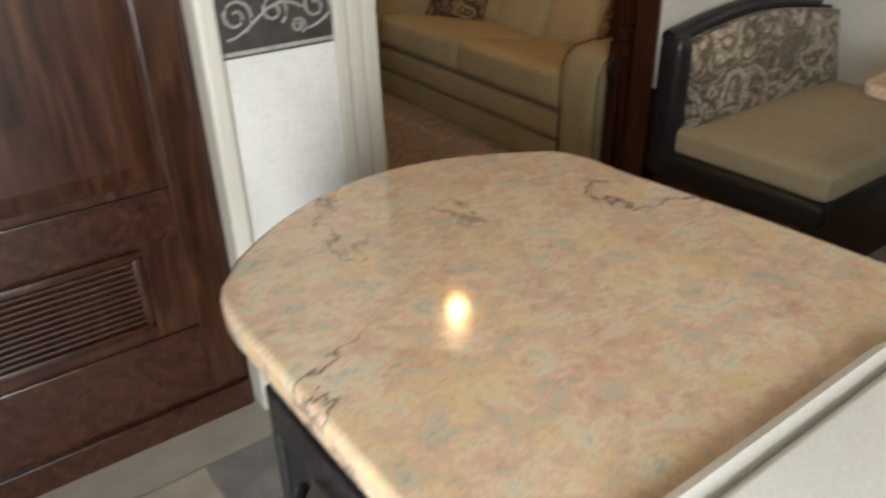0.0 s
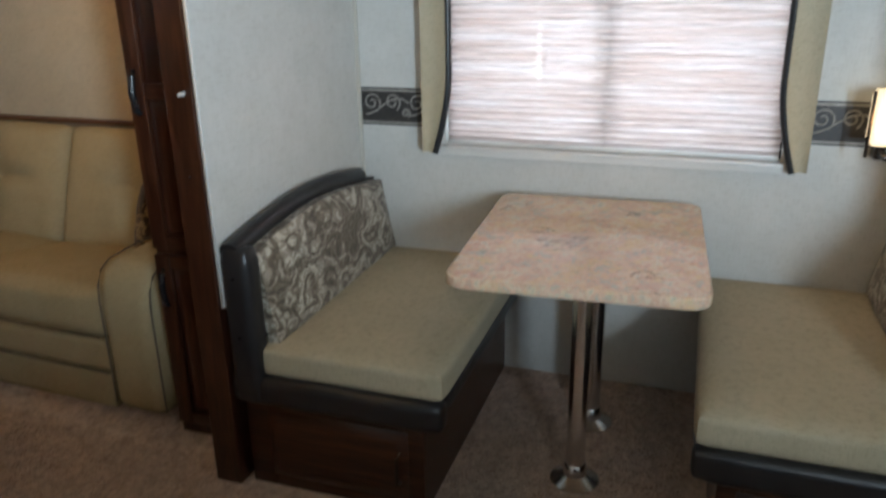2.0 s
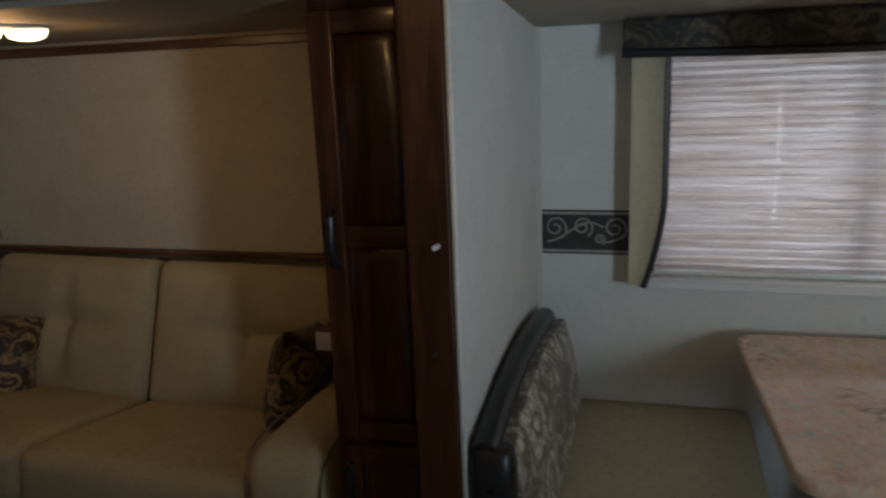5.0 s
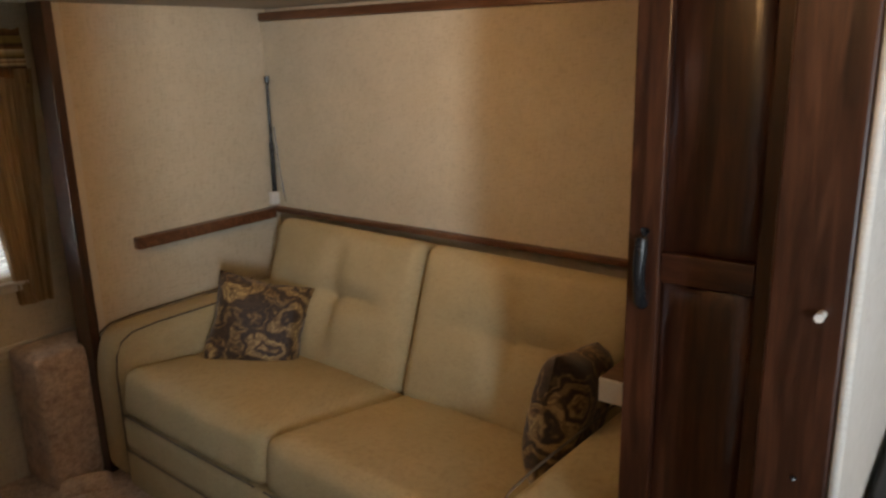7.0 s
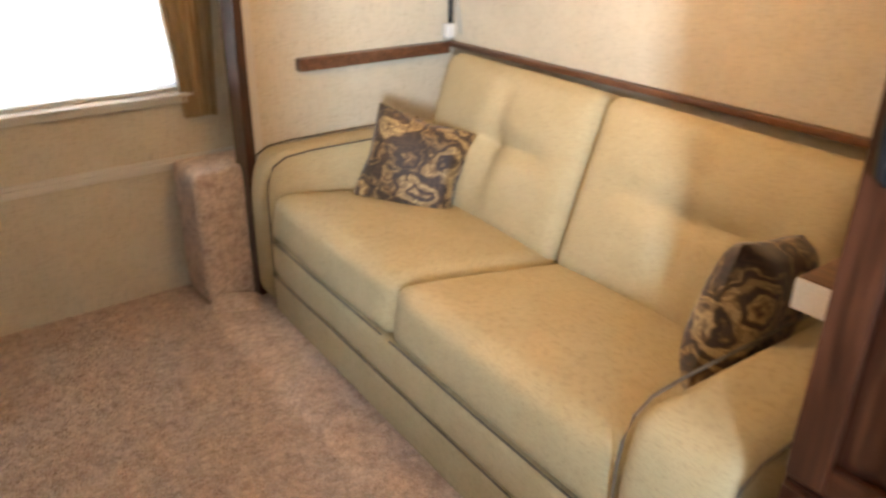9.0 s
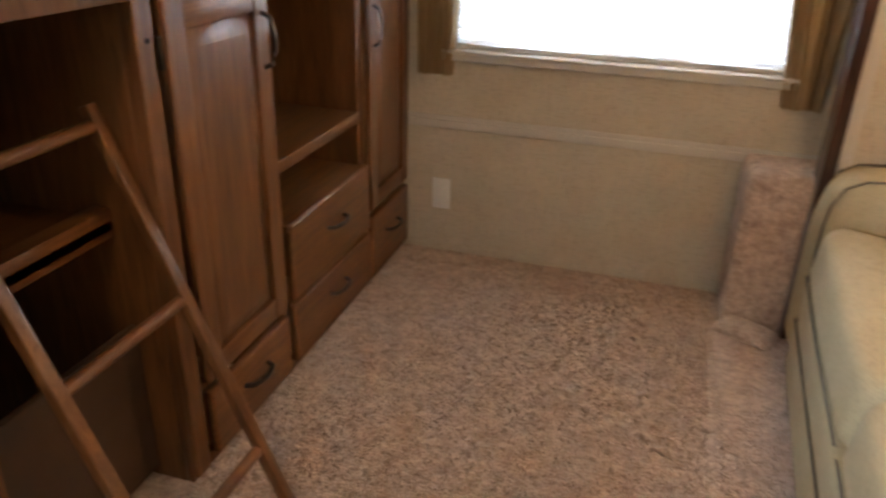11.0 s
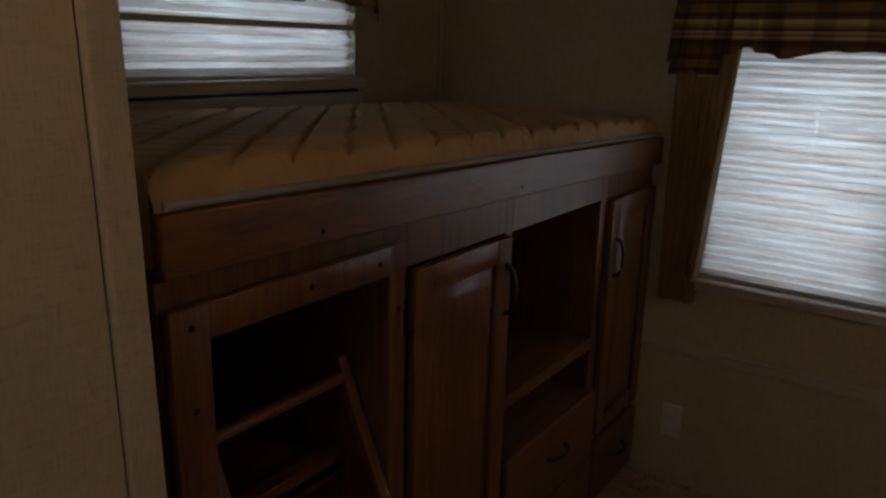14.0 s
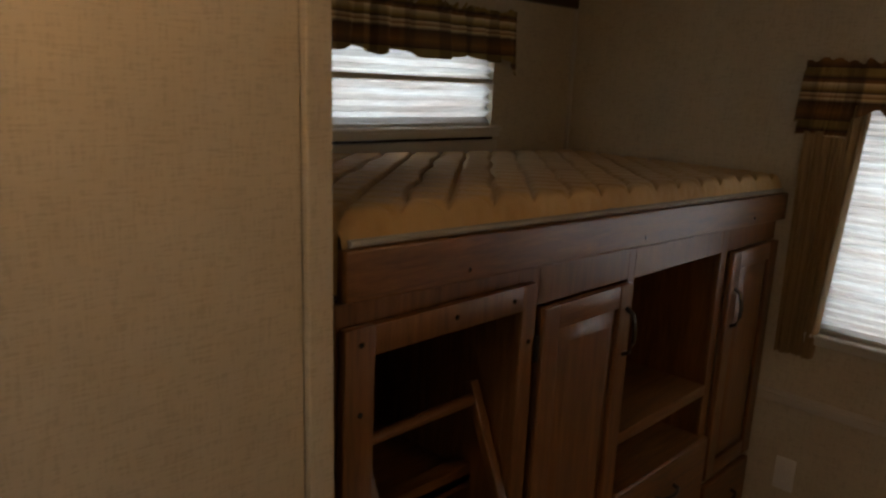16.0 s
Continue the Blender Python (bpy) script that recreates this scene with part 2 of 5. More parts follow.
def plaid(name, along):
    """Olive and brown gathered plaid with thin gold threads. along: the axis that runs along the curtain."""
    m, nt, b = nodes_of(name)
    sep = nt.nodes.new("ShaderNodeSeparateXYZ")
    nt.links.new(coords(nt), sep.inputs[0])

    def bands(axis, freq):
        w = nt.nodes.new("ShaderNodeMath")
        w.operation = "MULTIPLY"
        w.inputs[1].default_value = freq
        nt.links.new(sep.outputs[axis], w.inputs[0])
        s = nt.nodes.new("ShaderNodeMath")
        s.operation = "FRACT"
        nt.links.new(w.outputs[0], s.inputs[0])
        return s.outputs[0]

    olive, brown, dark_, pale = (0.31, 0.225, 0.075), (0.27, 0.135, 0.040), (0.075, 0.038, 0.016), (0.78, 0.68, 0.47)
    stripes = [(0.0, dark_), (0.16, brown), (0.36, dark_), (0.43, pale), (0.455, brown), (0.52, pale), (0.54, dark_), (0.60, olive), (0.72, pale), (0.735, brown), (0.82, dark_), (0.88, olive)]
    level = nt.nodes.new("ShaderNodeMath")
    level.operation = "ADD"
    level.inputs[1].default_value = 0.008
    nt.links.new(bands(2, 6.25), level.inputs[0])
    rows_ = ramp(nt, level.outputs[0], stripes)
    cols = ramp(nt, bands(along, 7.5), [(0.0, (1, 0.95, 0.8)), (0.40, (1, 0.95, 0.8)), (0.46, (0.42, 0.36, 0.30)), (0.80, (0.50, 0.44, 0.36)), (0.86, (1.0, 0.9, 0.7))])
    col = mixed(nt, rows_, cols, 0.75, "MULTIPLY")
    nt.links.new(col, b.inputs["Base Color"])
    b.inputs["Roughness"].default_value = 0.7
    bumped(nt, b, noise_tex(nt, coords(nt), 500, 2), 0.2, 0.0006)
    return m


def shade_cloth(name, tone):
    """Pleated paper shade that lets a good part of the day through, with slub streaks."""
    m, nt, b = nodes_of(name)
    streak = noise_tex(nt, coords(nt, (9, 9, 230)), 1.0, 4, 0.7)
    slub = noise_tex(nt, coords(nt, (3, 3, 40)), 1.0, 3)
    col = ramp(nt, streak, [(0.3, tuple(c * 0.72 for c in tone)), (0.65, tone)])
    col = mixed(nt, col, ramp(nt, slub, [(0.35, (0.86, 0.8, 0.76)), (0.65, (1, 1, 1))]), 0.8, "MULTIPLY")
    tr = nt.nodes.new("ShaderNodeBsdfTranslucent")
    df = nt.nodes.new("ShaderNodeBsdfDiffuse")
    nt.links.new(col, tr.inputs[0])
    nt.links.new(col, df.inputs[0])
    mx = nt.nodes.new("ShaderNodeMixShader")
    mx.inputs[0].default_value = 0.6
    nt.links.new(df.outputs[0], mx.inputs[1])
    nt.links.new(tr.outputs[0], mx.inputs[2])
    nt.links.new(mx.outputs[0], nt.nodes["Material Output"].inputs[0])
    return m


def lit(name, tone, strength):
    m, nt, b = nodes_of(name)
    b.inputs["Base Color"].default_value = (0.8, 0.72, 0.6, 1)
    b.inputs["Emission Color"].default_value, b.inputs["Emission Strength"].default_value = (*tone, 1), strength
    b.inputs["Roughness"].default_value = 0.6
    return m


WALL = linen("cream_linen_wallpaper", (0.50, 0.435, 0.315), (0.585, 0.515, 0.385), 1.0, 0.80)
WALL_PALE = linen("pale_linen_wallpaper", (0.60, 0.585, 0.54), (0.67, 0.65, 0.61))
CEIL = plain("ceiling_panel", (0.32, 0.28, 0.22), (0.40, 0.355, 0.285), 3, 0.7, 0.1, 180)
CARPET = pile("tan_carpet", (0.58, 0.43, 0.325), (0.78, 0.61, 0.48), (0.90, 0.75, 0.61))
CHERRY = wood("dark_cherry_wood", (0.014, 0.0045, 0.0022), (0.046, 0.0145, 0.0062), (0.092, 0.033, 0.015))
CHERRY_L = wood("dark_cherry_wood_level", (0.014, 0.0045, 0.0022), (0.046, 0.0145, 0.0062), (0.092, 0.033, 0.015), (9, 0.8, 9))
RAIL_WOOD = wood("brown_rail_wood", (0.07, 0.028, 0.012), (0.15, 0.065, 0.03), (0.22, 0.10, 0.05), (9, 0.8, 9))
OAK = wood("honey_brown_wood", (0.10, 0.040, 0.010), (0.18, 0.076, 0.022), (0.255, 0.118, 0.038), rough=0.36, coat=0.2, figured=0.22)
OAK_L = wood("honey_brown_wood_level", (0.10, 0.040, 0.010), (0.18, 0.076, 0.022), (0.255, 0.118, 0.038), (9, 0.8, 9), rough=0.36, coat=0.2, figured=0.22)
TRIM = plain("cream_plastic_trim", (0.55, 0.51, 0.435), (0.62, 0.575, 0.495), 4, 0.45, 0.05, 300)
TOP = stone_top("clouded_stone_laminate")
SOFA = linen("oatmeal_sofa_fabric", (0.405, 0.33, 0.18), (0.465, 0.38, 0.22), 1.7, 0.78)
PIPING_SHADOW = plain("brown_piping_and_shadow_line", (0.10, 0.08, 0.055), (0.16, 0.13, 0.09), 30, 0.6, 0.2, 500)
SEAT = linen("taupe_woven_fabric", (0.42, 0.365, 0.245), (0.48, 0.42, 0.295), 1.6, 0.78)
PAISLEY = paisley("paisley_upholstery", (0.25, 0.21, 0.155), (0.50, 0.45, 0.36), (0.70, 0.655, 0.55), 6.2)
PAISLEY_DK = paisley("brown_paisley_pillow", (0.070, 0.036, 0.015), (0.22, 0.125, 0.045), (0.50, 0.345, 0.145), 7.5)
PAISLEY_VAL = paisley("dark_paisley_valance", (0.022, 0.016, 0.010), (0.06, 0.045, 0.025), (0.13, 0.10, 0.055), 7.5)
VINYL = plain("black_padded_vinyl", (0.010, 0.010, 0.012), (0.020, 0.019, 0.020), 9, 0.36, 0.2, 260, dist=0.0008)
CHROME = plain("chrome", (0.75, 0.75, 0.76), (0.85, 0.85, 0.86), 3, 0.2, 0.0, 100, 1.0)
BRONZE = plain("dark_bronze", (0.04, 0.032, 0.028), (0.08, 0.065, 0.055), 20, 0.35, 0.1, 200, 0.8)
WHITE = plain("white_plastic", (0.72, 0.70, 0.66), (0.80, 0.78, 0.74), 5, 0.32, 0.02, 200)
BAND_DK = plain("dark_border_paper", (0.030, 0.026, 0.024), (0.060, 0.052, 0.047), 25, 0.5, 0.1, 300)
BAND_LT = plain("silver_scroll_print", (0.26, 0.24, 0.21), (0.40, 0.37, 0.33), 40, 0.45, 0.1, 300)
PLAID_X = plaid("plaid_cloth_rear", 0)
PLAID_Y = plaid("plaid_cloth_bunk", 1)
GOLD = plain("gold_brown_curtain", (0.24, 0.155, 0.070), (0.38, 0.265, 0.125), 8, 0.6, 0.3, 420, stretch=(14, 14, 0.6), dist=0.001)
SHADE_A = shade_cloth("pink_beige_pleated_shade", (0.78, 0.71, 0.68))
SHADE_B = shade_cloth("white_pleated_shade", (0.84, 0.82, 0.79))
MATTRESS = plain("tan_quilted_ticking", (0.46, 0.29, 0.105), (0.57, 0.385, 0.165), 8, 0.75, 0.3, 400, dist=0.001, sheen=0.15)
GREY_TAPE = plain("grey_mattress_tape", (0.30, 0.29, 0.26), (0.38, 0.37, 0.34), 20, 0.8, 0.3, 500)
# Darker brown than the oak, for some of the cabinet's inner boards.
DARK_IN = plain("dark_brown_cabinet_inside", (0.05, 0.026, 0.012), (0.09, 0.048, 0.024), 5, 0.6, 0.1, 200)
GLASS_DK = plain("black_oven_glass", (0.006, 0.006, 0.007), (0.010, 0.010, 0.011), 4, 0.06, 0.0, 100)
BLACK = plain("black_enamel", (0.010, 0.010, 0.011), (0.018, 0.018, 0.019), 8, 0.25, 0.05, 200)
TILE = plain("slate_look_vinyl_tile", (0.30, 0.245, 0.19), (0.44, 0.37, 0.29), 9, 0.5, 0.3, 60, dist=0.0015)
TILE_G = plain("grey_slate_look_vinyl_tile", (0.13, 0.12, 0.115), (0.22, 0.205, 0.19), 9, 0.5, 0.3, 60, dist=0.0015)
GROUT = plain("tan_tile_joint", (0.28, 0.24, 0.19), (0.34, 0.30, 0.24), 12, 0.8, 0.2, 200)
LAMP_CLOTH = lit("lit_lamp_cloth", (1.0, 0.74, 0.42), 0.9)
LAMP_GLASS = lit("lit_frosted_glass", (1.0, 0.80, 0.52), 5.0)


# ---- mesh helpers ----
def add_box(bm, lo, hi, bev=0.0, seg=2):
    lo, hi = Vector(lo), Vector(hi)
    size = hi - lo
    made = bmesh.ops.create_cube(bm, size=1, matrix=Matrix.Translation((lo + hi) / 2) @ Matrix.Diagonal((*size, 1)))
    if bev:
        edges = {e for v in made["verts"] for e in v.link_edges}
        bmesh.ops.bevel(bm, geom=list(edges), offset=bev, segments=seg, profile=0.5, affect="EDGES", clamp_overlap=True)
    return bm


def box(lo, hi, bev=0.0, seg=2):
    return add_box(bmesh.new(), lo, hi, bev, seg)


def boxes(*spans, bev=0.0):
    bm = bmesh.new()
    for lo, hi in spans:
        add_box(bm, lo, hi, bev)
    return bm


def padded(lo, hi, r, cuts=9, puff=(0, 0, 0), dent=()):
    """A rounded, swollen block, as a cushion. dent: (x, y, z, depth, width) pulls the surface in."""
    lo, hi = Vector(lo), Vector(hi)
    mid, h = (lo + hi) / 2, (hi - lo) / 2
    bm = bmesh.new()
    bmesh.ops.create_cube(bm, size=2)
    bmesh.ops.subdivide_edges(bm, edges=bm.edges[:], cuts=cuts, use_grid_fill=True)
    r = min(r, *h)
    for v in bm.verts:
        u = v.co.copy()
        q = Vector([math.copysign(abs(c) ** 0.8, c) * k for c, k in zip(u, h)])
        core = Vector([max(-k + r, min(k - r, c)) for c, k in zip(q, h)])
        d = q - core
        p = core + (d.normalized() * r if d.length > 1e-6 else d)
        swell = [(1 - u[(i + 1) % 3] ** 2) * (1 - u[(i + 2) % 3] ** 2) * math.copysign(1, u[i]) * abs(u[i]) ** 3 for i in range(3)]
        v.co = mid + p + Vector([a * b for a, b in zip(swell, puff)])
        for x, y, z, depth, width in dent:
            off = v.co - Vector((x, y, z))
            v.co += (mid - v.co).normalized() * depth * math.exp(-off.length_squared / width**2)
    return bm


def moved(bm, m):
    bmesh.ops.transform(bm, matrix=m, verts=bm.verts[:])
    return bm


def turned(bm, about, axis, degrees_):
    c = Vector(about)
    return moved(bm, Matrix.Translation(c) @ Matrix.Rotation(radians(degrees_), 4, axis) @ Matrix.Translation(-c))


def tube(points, r, sides=8, closed=False):
    """A round cord or rod through points."""
    bm = bmesh.new()
    pts = [Vector(p) for p in points]
    rings = []
    for i, p in enumerate(pts):
        a = pts[(i - 1) % len(pts)] if closed or i else p
        b = pts[(i + 1) % len(pts)] if closed or i < len(pts) - 1 else p
        d = (b - a).normalized()
        up = Vector((0, 0, 1)) if abs(d.z) < 0.9 else Vector((1, 0, 0))
        s = d.cross(up).normalized()
        t = s.cross(d)
        rings.append([bm.verts.new(p + r * (math.cos(k) * s + math.sin(k) * t)) for k in [2 * math.pi * j / sides for j in range(sides)]])
    n = len(rings)
    for i in range(n if closed else n - 1):
        for j in range(sides):
            bm.faces.new((rings[i][j], rings[i][(j + 1) % sides], rings[(i + 1) % n][(j + 1) % sides], rings[(i + 1) % n][j]))
    if not closed:
        bm.faces.new(rings[0][::-1])
        bm.faces.new(rings[-1])
    bmesh.ops.recalc_face_normals(bm, faces=bm.faces[:])
    return bm


def lathe(profile, centre, sides=24):
    """A body turned round the upright axis: (radius, height) pairs."""
    bm = bmesh.new()
    rings = [[bm.verts.new((centre[0] + r * math.cos(2 * math.pi * j / sides), centre[1] + r * math.sin(2 * math.pi * j / sides), centre[2] + z)) for j in range(sides)] for r, z in profile]
    for a, b in zip(rings, rings[1:]):
        for j in range(sides):
            bm.faces.new((a[j], a[(j + 1) % sides], b[(j + 1) % sides], b[j]))
    bm.faces.new(rings[0][::-1])
    bm.faces.new(rings[-1])
    bmesh.ops.recalc_face_normals(bm, faces=bm.faces[:])
    return bm


def slab(outline, z0, z1, bev=0.0):
    """A plate with a given outline in plan."""
    bm = bmesh.new()
    face = bm.faces.new([bm.verts.new((x, y, z0)) for x, y in outline])
    up = bmesh.ops.extrude_face_region(bm, geom=[face])
    bmesh.ops.translate(bm, vec=(0, 0, z1 - z0), verts=[g for g in up["geom"] if isinstance(g, bmesh.types.BMVert)])
    bmesh.ops.recalc_face_normals(bm, faces=bm.faces[:])
    if bev:
        rim = [e for e in bm.edges if abs(e.verts[0].co.z - e.verts[1].co.z) < 1e-6]
        bmesh.ops.bevel(bm, geom=rim, offset=bev, segments=3, profile=0.5, affect="EDGES")
    return bm


def sheet(fn, nu, nv, thick):
    """A cloth: fn(u, v) gives place and outward normal; two skins and their rims."""
    bm = bmesh.new()
    skins = []
    for side in (0.5, -0.5):
        rows_ = []
        for i in range(nu + 1):
            row = []
            for j in range(nv + 1):
                p, n = fn(i / nu, j / nv)
                row.append(bm.verts.new(Vector(p) + Vector(n) * thick * side))
            rows_.append(row)
        skins.append(rows_)
    for rows_ in skins:
        for i in range(nu):
            for j in range(nv):
                bm.faces.new((rows_[i][j], rows_[i + 1][j], rows_[i + 1][j + 1], rows_[i][j + 1]))
    a, b = skins
    rim = [(i, 0) for i in range(nu)] + [(nu, j) for j in range(nv)] + [(i, nv) for i in range(nu, 0, -1)] + [(0, j) for j in range(nv, 0, -1)]
    for (i, j), (k, l) in zip(rim, rim[1:] + rim[:1]):
        bm.faces.new((a[i][j], a[k][l], b[k][l], b[i][j]))
    bmesh.ops.recalc_face_normals(bm, faces=bm.faces[:])
    return bm


def linked(name, bm, material):
    me = bpy.data.meshes.new(name)
    bm.to_mesh(me)
    bm.free()
    me.materials.append(material)
    for p in me.polygons:
        p.use_smooth = True
    me.set_sharp_from_angle(angle=radians(42))
    for p in me.polygons:
        if p.area > 0.03:
            p.use_smooth = False
    return new(name, me)


def part(name, bm, material, parent, label=""):
    ob = linked(name, bm, material)
    ob.parent = parent
    if parent.type == "EMPTY":
        ob.matrix_parent_inverse = Matrix.Translation(-parent.location)
    return tagged(ob, label)


def thing(name, base, label, category, group=""):
    e = new(name)
    e.location, e.empty_display_size = base, 0.1
    return tagged(e, label, category, group)


def single(name, bm, material, label, category, group=""):
    return tagged(linked(name, bm, material), label, category, group)


def structure(name, bm, material, label=""):
    return tagged(linked(name, bm, material), label, kind="structure")
# ---- large structure ----
structure("floor", box((-0.86, -1.66, -0.06), (3.42, 4.68, 0.0)), CARPET, "tan cut-pile carpet with worn patches")
structure("ceiling", box((-0.86, -1.66, 1.98), (2.62, 4.68, 2.04)), CEIL, "pale ceiling panel")
structure("ceiling_slide_sofa", box((2.17, 1.96, 1.70), (3.42, 4.44, 1.74)), CEIL, "low pale ceiling of the slide-out")
dc = bmesh.new()
for y in (-0.12, 1.96):
    for x, z in ((2.17, 1.722), (3.17, 1.640), (3.17, 1.70), (2.17, 1.78)):
        dc.verts.new((x, y, z))
dc.verts.ensure_lookup_table()
for f in ((0, 1, 2, 3), (7, 6, 5, 4), (0, 4, 5, 1), (1, 5, 6, 2), (2, 6, 7, 3), (3, 7, 4, 0)):
    dc.faces.new([dc.verts[i] for i in f])
bmesh.ops.recalc_face_normals(dc, faces=dc.faces[:])
structure("ceiling_slide_dinette", dc, CEIL, "sloping pale ceiling of the slide-out")


def wall_with_hole(name, axis, face, back, a0, a1, z0, z1, hole, material, label=""):
    """A wall between two planes of one axis, with one opening (a from, a to, z from, z to)."""
    bm = bmesh.new()
    h0, h1, k0, k1 = max(hole[0], a0), min(hole[1], a1), max(hole[2], z0 + 0.001), min(hole[3], z1)
    rings = []
    for plane in (face, back):
        for quad in (((a0, z0), (a1, z0), (a1, z1), (a0, z1)), ((h0, k0), (h1, k0), (h1, k1), (h0, k1))):
            rings.append([bm.verts.new((plane, a, z) if axis == "x" else (a, plane, z)) for a, z in quad])
    for p, q in ((0, 1), (2, 3), (0, 2), (1, 3)):
        for n in range(4):
            bm.faces.new((rings[p][n], rings[p][(n + 1) % 4], rings[q][(n + 1) % 4], rings[q][n]))
    bmesh.ops.recalc_face_normals(bm, faces=bm.faces[:])
    return structure(name, bm, material, label)


wall_with_hole("wall_rear", "y", 4.61, 4.68, 0.16, 3.42, 0.0, 1.98, (1.27, 2.33, 0.755, 1.58), WALL, "cream linen-papered wall")
wall_with_hole("wall_bunk", "x", 0.16, 0.22, 2.60, 4.61, 0.0, 1.98, (3.24, 4.135, 1.355, 1.63), WALL, "cream linen-papered wall beside the bunk")
structure("wall_bunk_end", box((0.22, 2.60, 0), (1.0, 2.66, 1.98)), WALL)
passage = box((1.0, 1.98, 0), (1.068, 2.678, 1.98))
for v in passage.verts:
    if v.co.x > 1.03 and v.co.y > 2.3:
        v.co.x = 1.110
for v in passage.verts:
    if v.co.x > 1.03:
        v.co.x += 0.03 * (1.5 - v.co.z)
structure("wall_passage", passage, WALL, "linen-papered wall end of the passage")
structure("wall_partition", box((0.61, 1.925, 0), (1.0, 1.98, 1.98)), WALL_PALE, "pale papered partition")
wall_with_hole("wall_partition_door", "y", 1.985, 2.03, -0.80, 0.61, 0.0, 1.98, (-0.12, 0.595, 0.0, 1.88), CHERRY, "dark wood panelling round the door")
wall_with_hole("wall_left", "x", -0.86, -0.80, -1.60, 2.03, 0.0, 1.98, (-1.15, -0.45, 0.08, 1.90), WALL_PALE)
structure("wall_front", box((-0.86, -1.66, 0), (2.19, -1.60, 1.98)), WALL_PALE)
structure("wall_right", box((2.13, -1.60, 0), (2.19, -0.12, 1.98)), WALL_PALE)
structure("wall_header", box((2.13, -0.12, 1.80), (2.17, 4.61, 1.98)), WALL)
wall_with_hole("wall_dinette", "x", 3.107, 3.167, -0.12, 1.93, 0.0, 1.70, (0.42, 1.57, 0.895, 1.57), WALL_PALE, "pale papered wall behind the table")
structure("wall_dinette_end", boxes(((2.133, 1.918, 0.60), (3.107, 1.93, 1.75)), ((2.215, 1.918, 0), (3.107, 1.93, 0.5995))), WALL_PALE, "pale papered end wall of the dinette")
structure("wall_dinette_far_end", box((2.19, -0.12, 0), (3.107, -0.06, 1.75)), WALL_PALE)
structure("wall_sofa_back", box((3.37, 1.96, 0), (3.42, 4.41, 1.72)), WALL)
structure("wall_sofa_end", box((2.46, 4.375, 0), (3.37, 4.41, 1.72)), WALL, "linen-papered end wall beside the sofa")
structure("wall_corner_filler", box((2.52, 4.41, 0), (2.58, 4.61, 1.98)), WALL)
# trims
structure("trim_flange_rear", box((2.425, 4.335, 0.0), (2.46, 4.44, 1.76), 0.004), CHERRY, "dark wood upright edging of the slide-out")
structure("trim_header", box((2.105, -0.12, 1.715), (2.17, 4.44, 1.80), 0.006), CHERRY_L, "dark wood header over the slide-out")
structure("trim_sofa_end_strip", box((2.462, 4.366, 0), (2.50, 4.376, 1.70), 0.002), TRIM)
structure("trim_dinette_corner", box((3.094, 1.905, 0.0), (3.108, 1.919, 1.66), 0.003), TRIM)
structure("trim_bunk_corner", box((0.219, 4.596, 1.1), (0.234, 4.611, 1.95), 0.003), TRIM)
structure("trim_bunk_ceiling", boxes(((0.219, 2.66, 1.80), (0.245, 4.59, 1.84)), bev=0.003), CHERRY_L, "dark wood strip along the bunk wall")
wall_edge = boxes(((0.99, 2.681, 0), (1.124, 2.727, 1.98)), bev=0.004)
for v in wall_edge.verts:
    if v.co.x > 1.05:
        v.co.x += 0.03 * (1.5 - v.co.z)
structure("trim_passage_end", wall_edge, WALL, "papered edge moulding on the wall end")
structure("trim_partition_left", boxes(((0.607, 1.900, 0), (0.655, 1.985, 1.98)), bev=0.012), TRIM, "cream rounded upright moulding")
structure("trim_partition_right", boxes(((0.932, 1.908, 0), (0.965, 1.926, 1.98)), ((0.965, 1.900, 0), (1.000, 1.926, 1.98)), ((1.000, 1.894, 0), (1.040, 1.985, 1.98)), bev=0.007), TRIM, "cream ridged corner moulding")
structure("trim_chair_rail", boxes(((1.10, 4.598, 0.478), (2.52, 4.611, 0.505)), ((1.10, 4.603, 0.505), (2.52, 4.611, 0.522)), bev=0.003), TRIM, "cream strip along the wall")

# kitchen vinyl: joints below, pieces on top
vinyl = structure("floor_kitchen", box((-0.80, -1.60, 0.0), (0.99, 1.985, 0.004)), GROUT, "slate-look vinyl tiles, tan and grey")

# ---- openings ----
def pleated(axis, plane, a0, a1, z0, z1, pitch, depth, uneven=0.0, holes=()):
    """Zigzag cloth hanging in a plane of the axis, thin but with two skins. holes: where a row of thin cord marks runs down."""
    n = max(4, round((z1 - z0) / pitch)) * 2
    rng = random.Random(7)
    jit = [rng.uniform(-uneven, uneven) for _ in range(n + 1)]
    stops = sorted({a0 + (a1 - a0) * i / 6 for i in range(7)} | {h + d for h in holes for d in (-0.0022, 0.0022)})
    bm = bmesh.new()
    skins = []
    for side in (0.0006, -0.0006):
        skins.append([])
        for a in stops:
            column = []
            for k in range(n + 1):
                off = plane + (depth if k % 2 else 0) + jit[k] + side
                z = z0 + (z1 - z0) * k / n + 0.0012 * math.sin(9 * a + k)
                column.append(bm.verts.new((off, a, z) if axis == "x" else (a, off, z)))
            skins[-1].append(column)
    for back, skin in enumerate(skins):
        for i in range(len(stops) - 1):
            narrow = stops[i + 1] - stops[i] < 0.006
            for k in range(n):
                if not (back and narrow and k % 2):
                    bm.faces.new((skin[i][k], skin[i + 1][k], skin[i + 1][k + 1], skin[i][k + 1]))
    bmesh.ops.recalc_face_normals(bm, faces=bm.faces[:])
    return bm


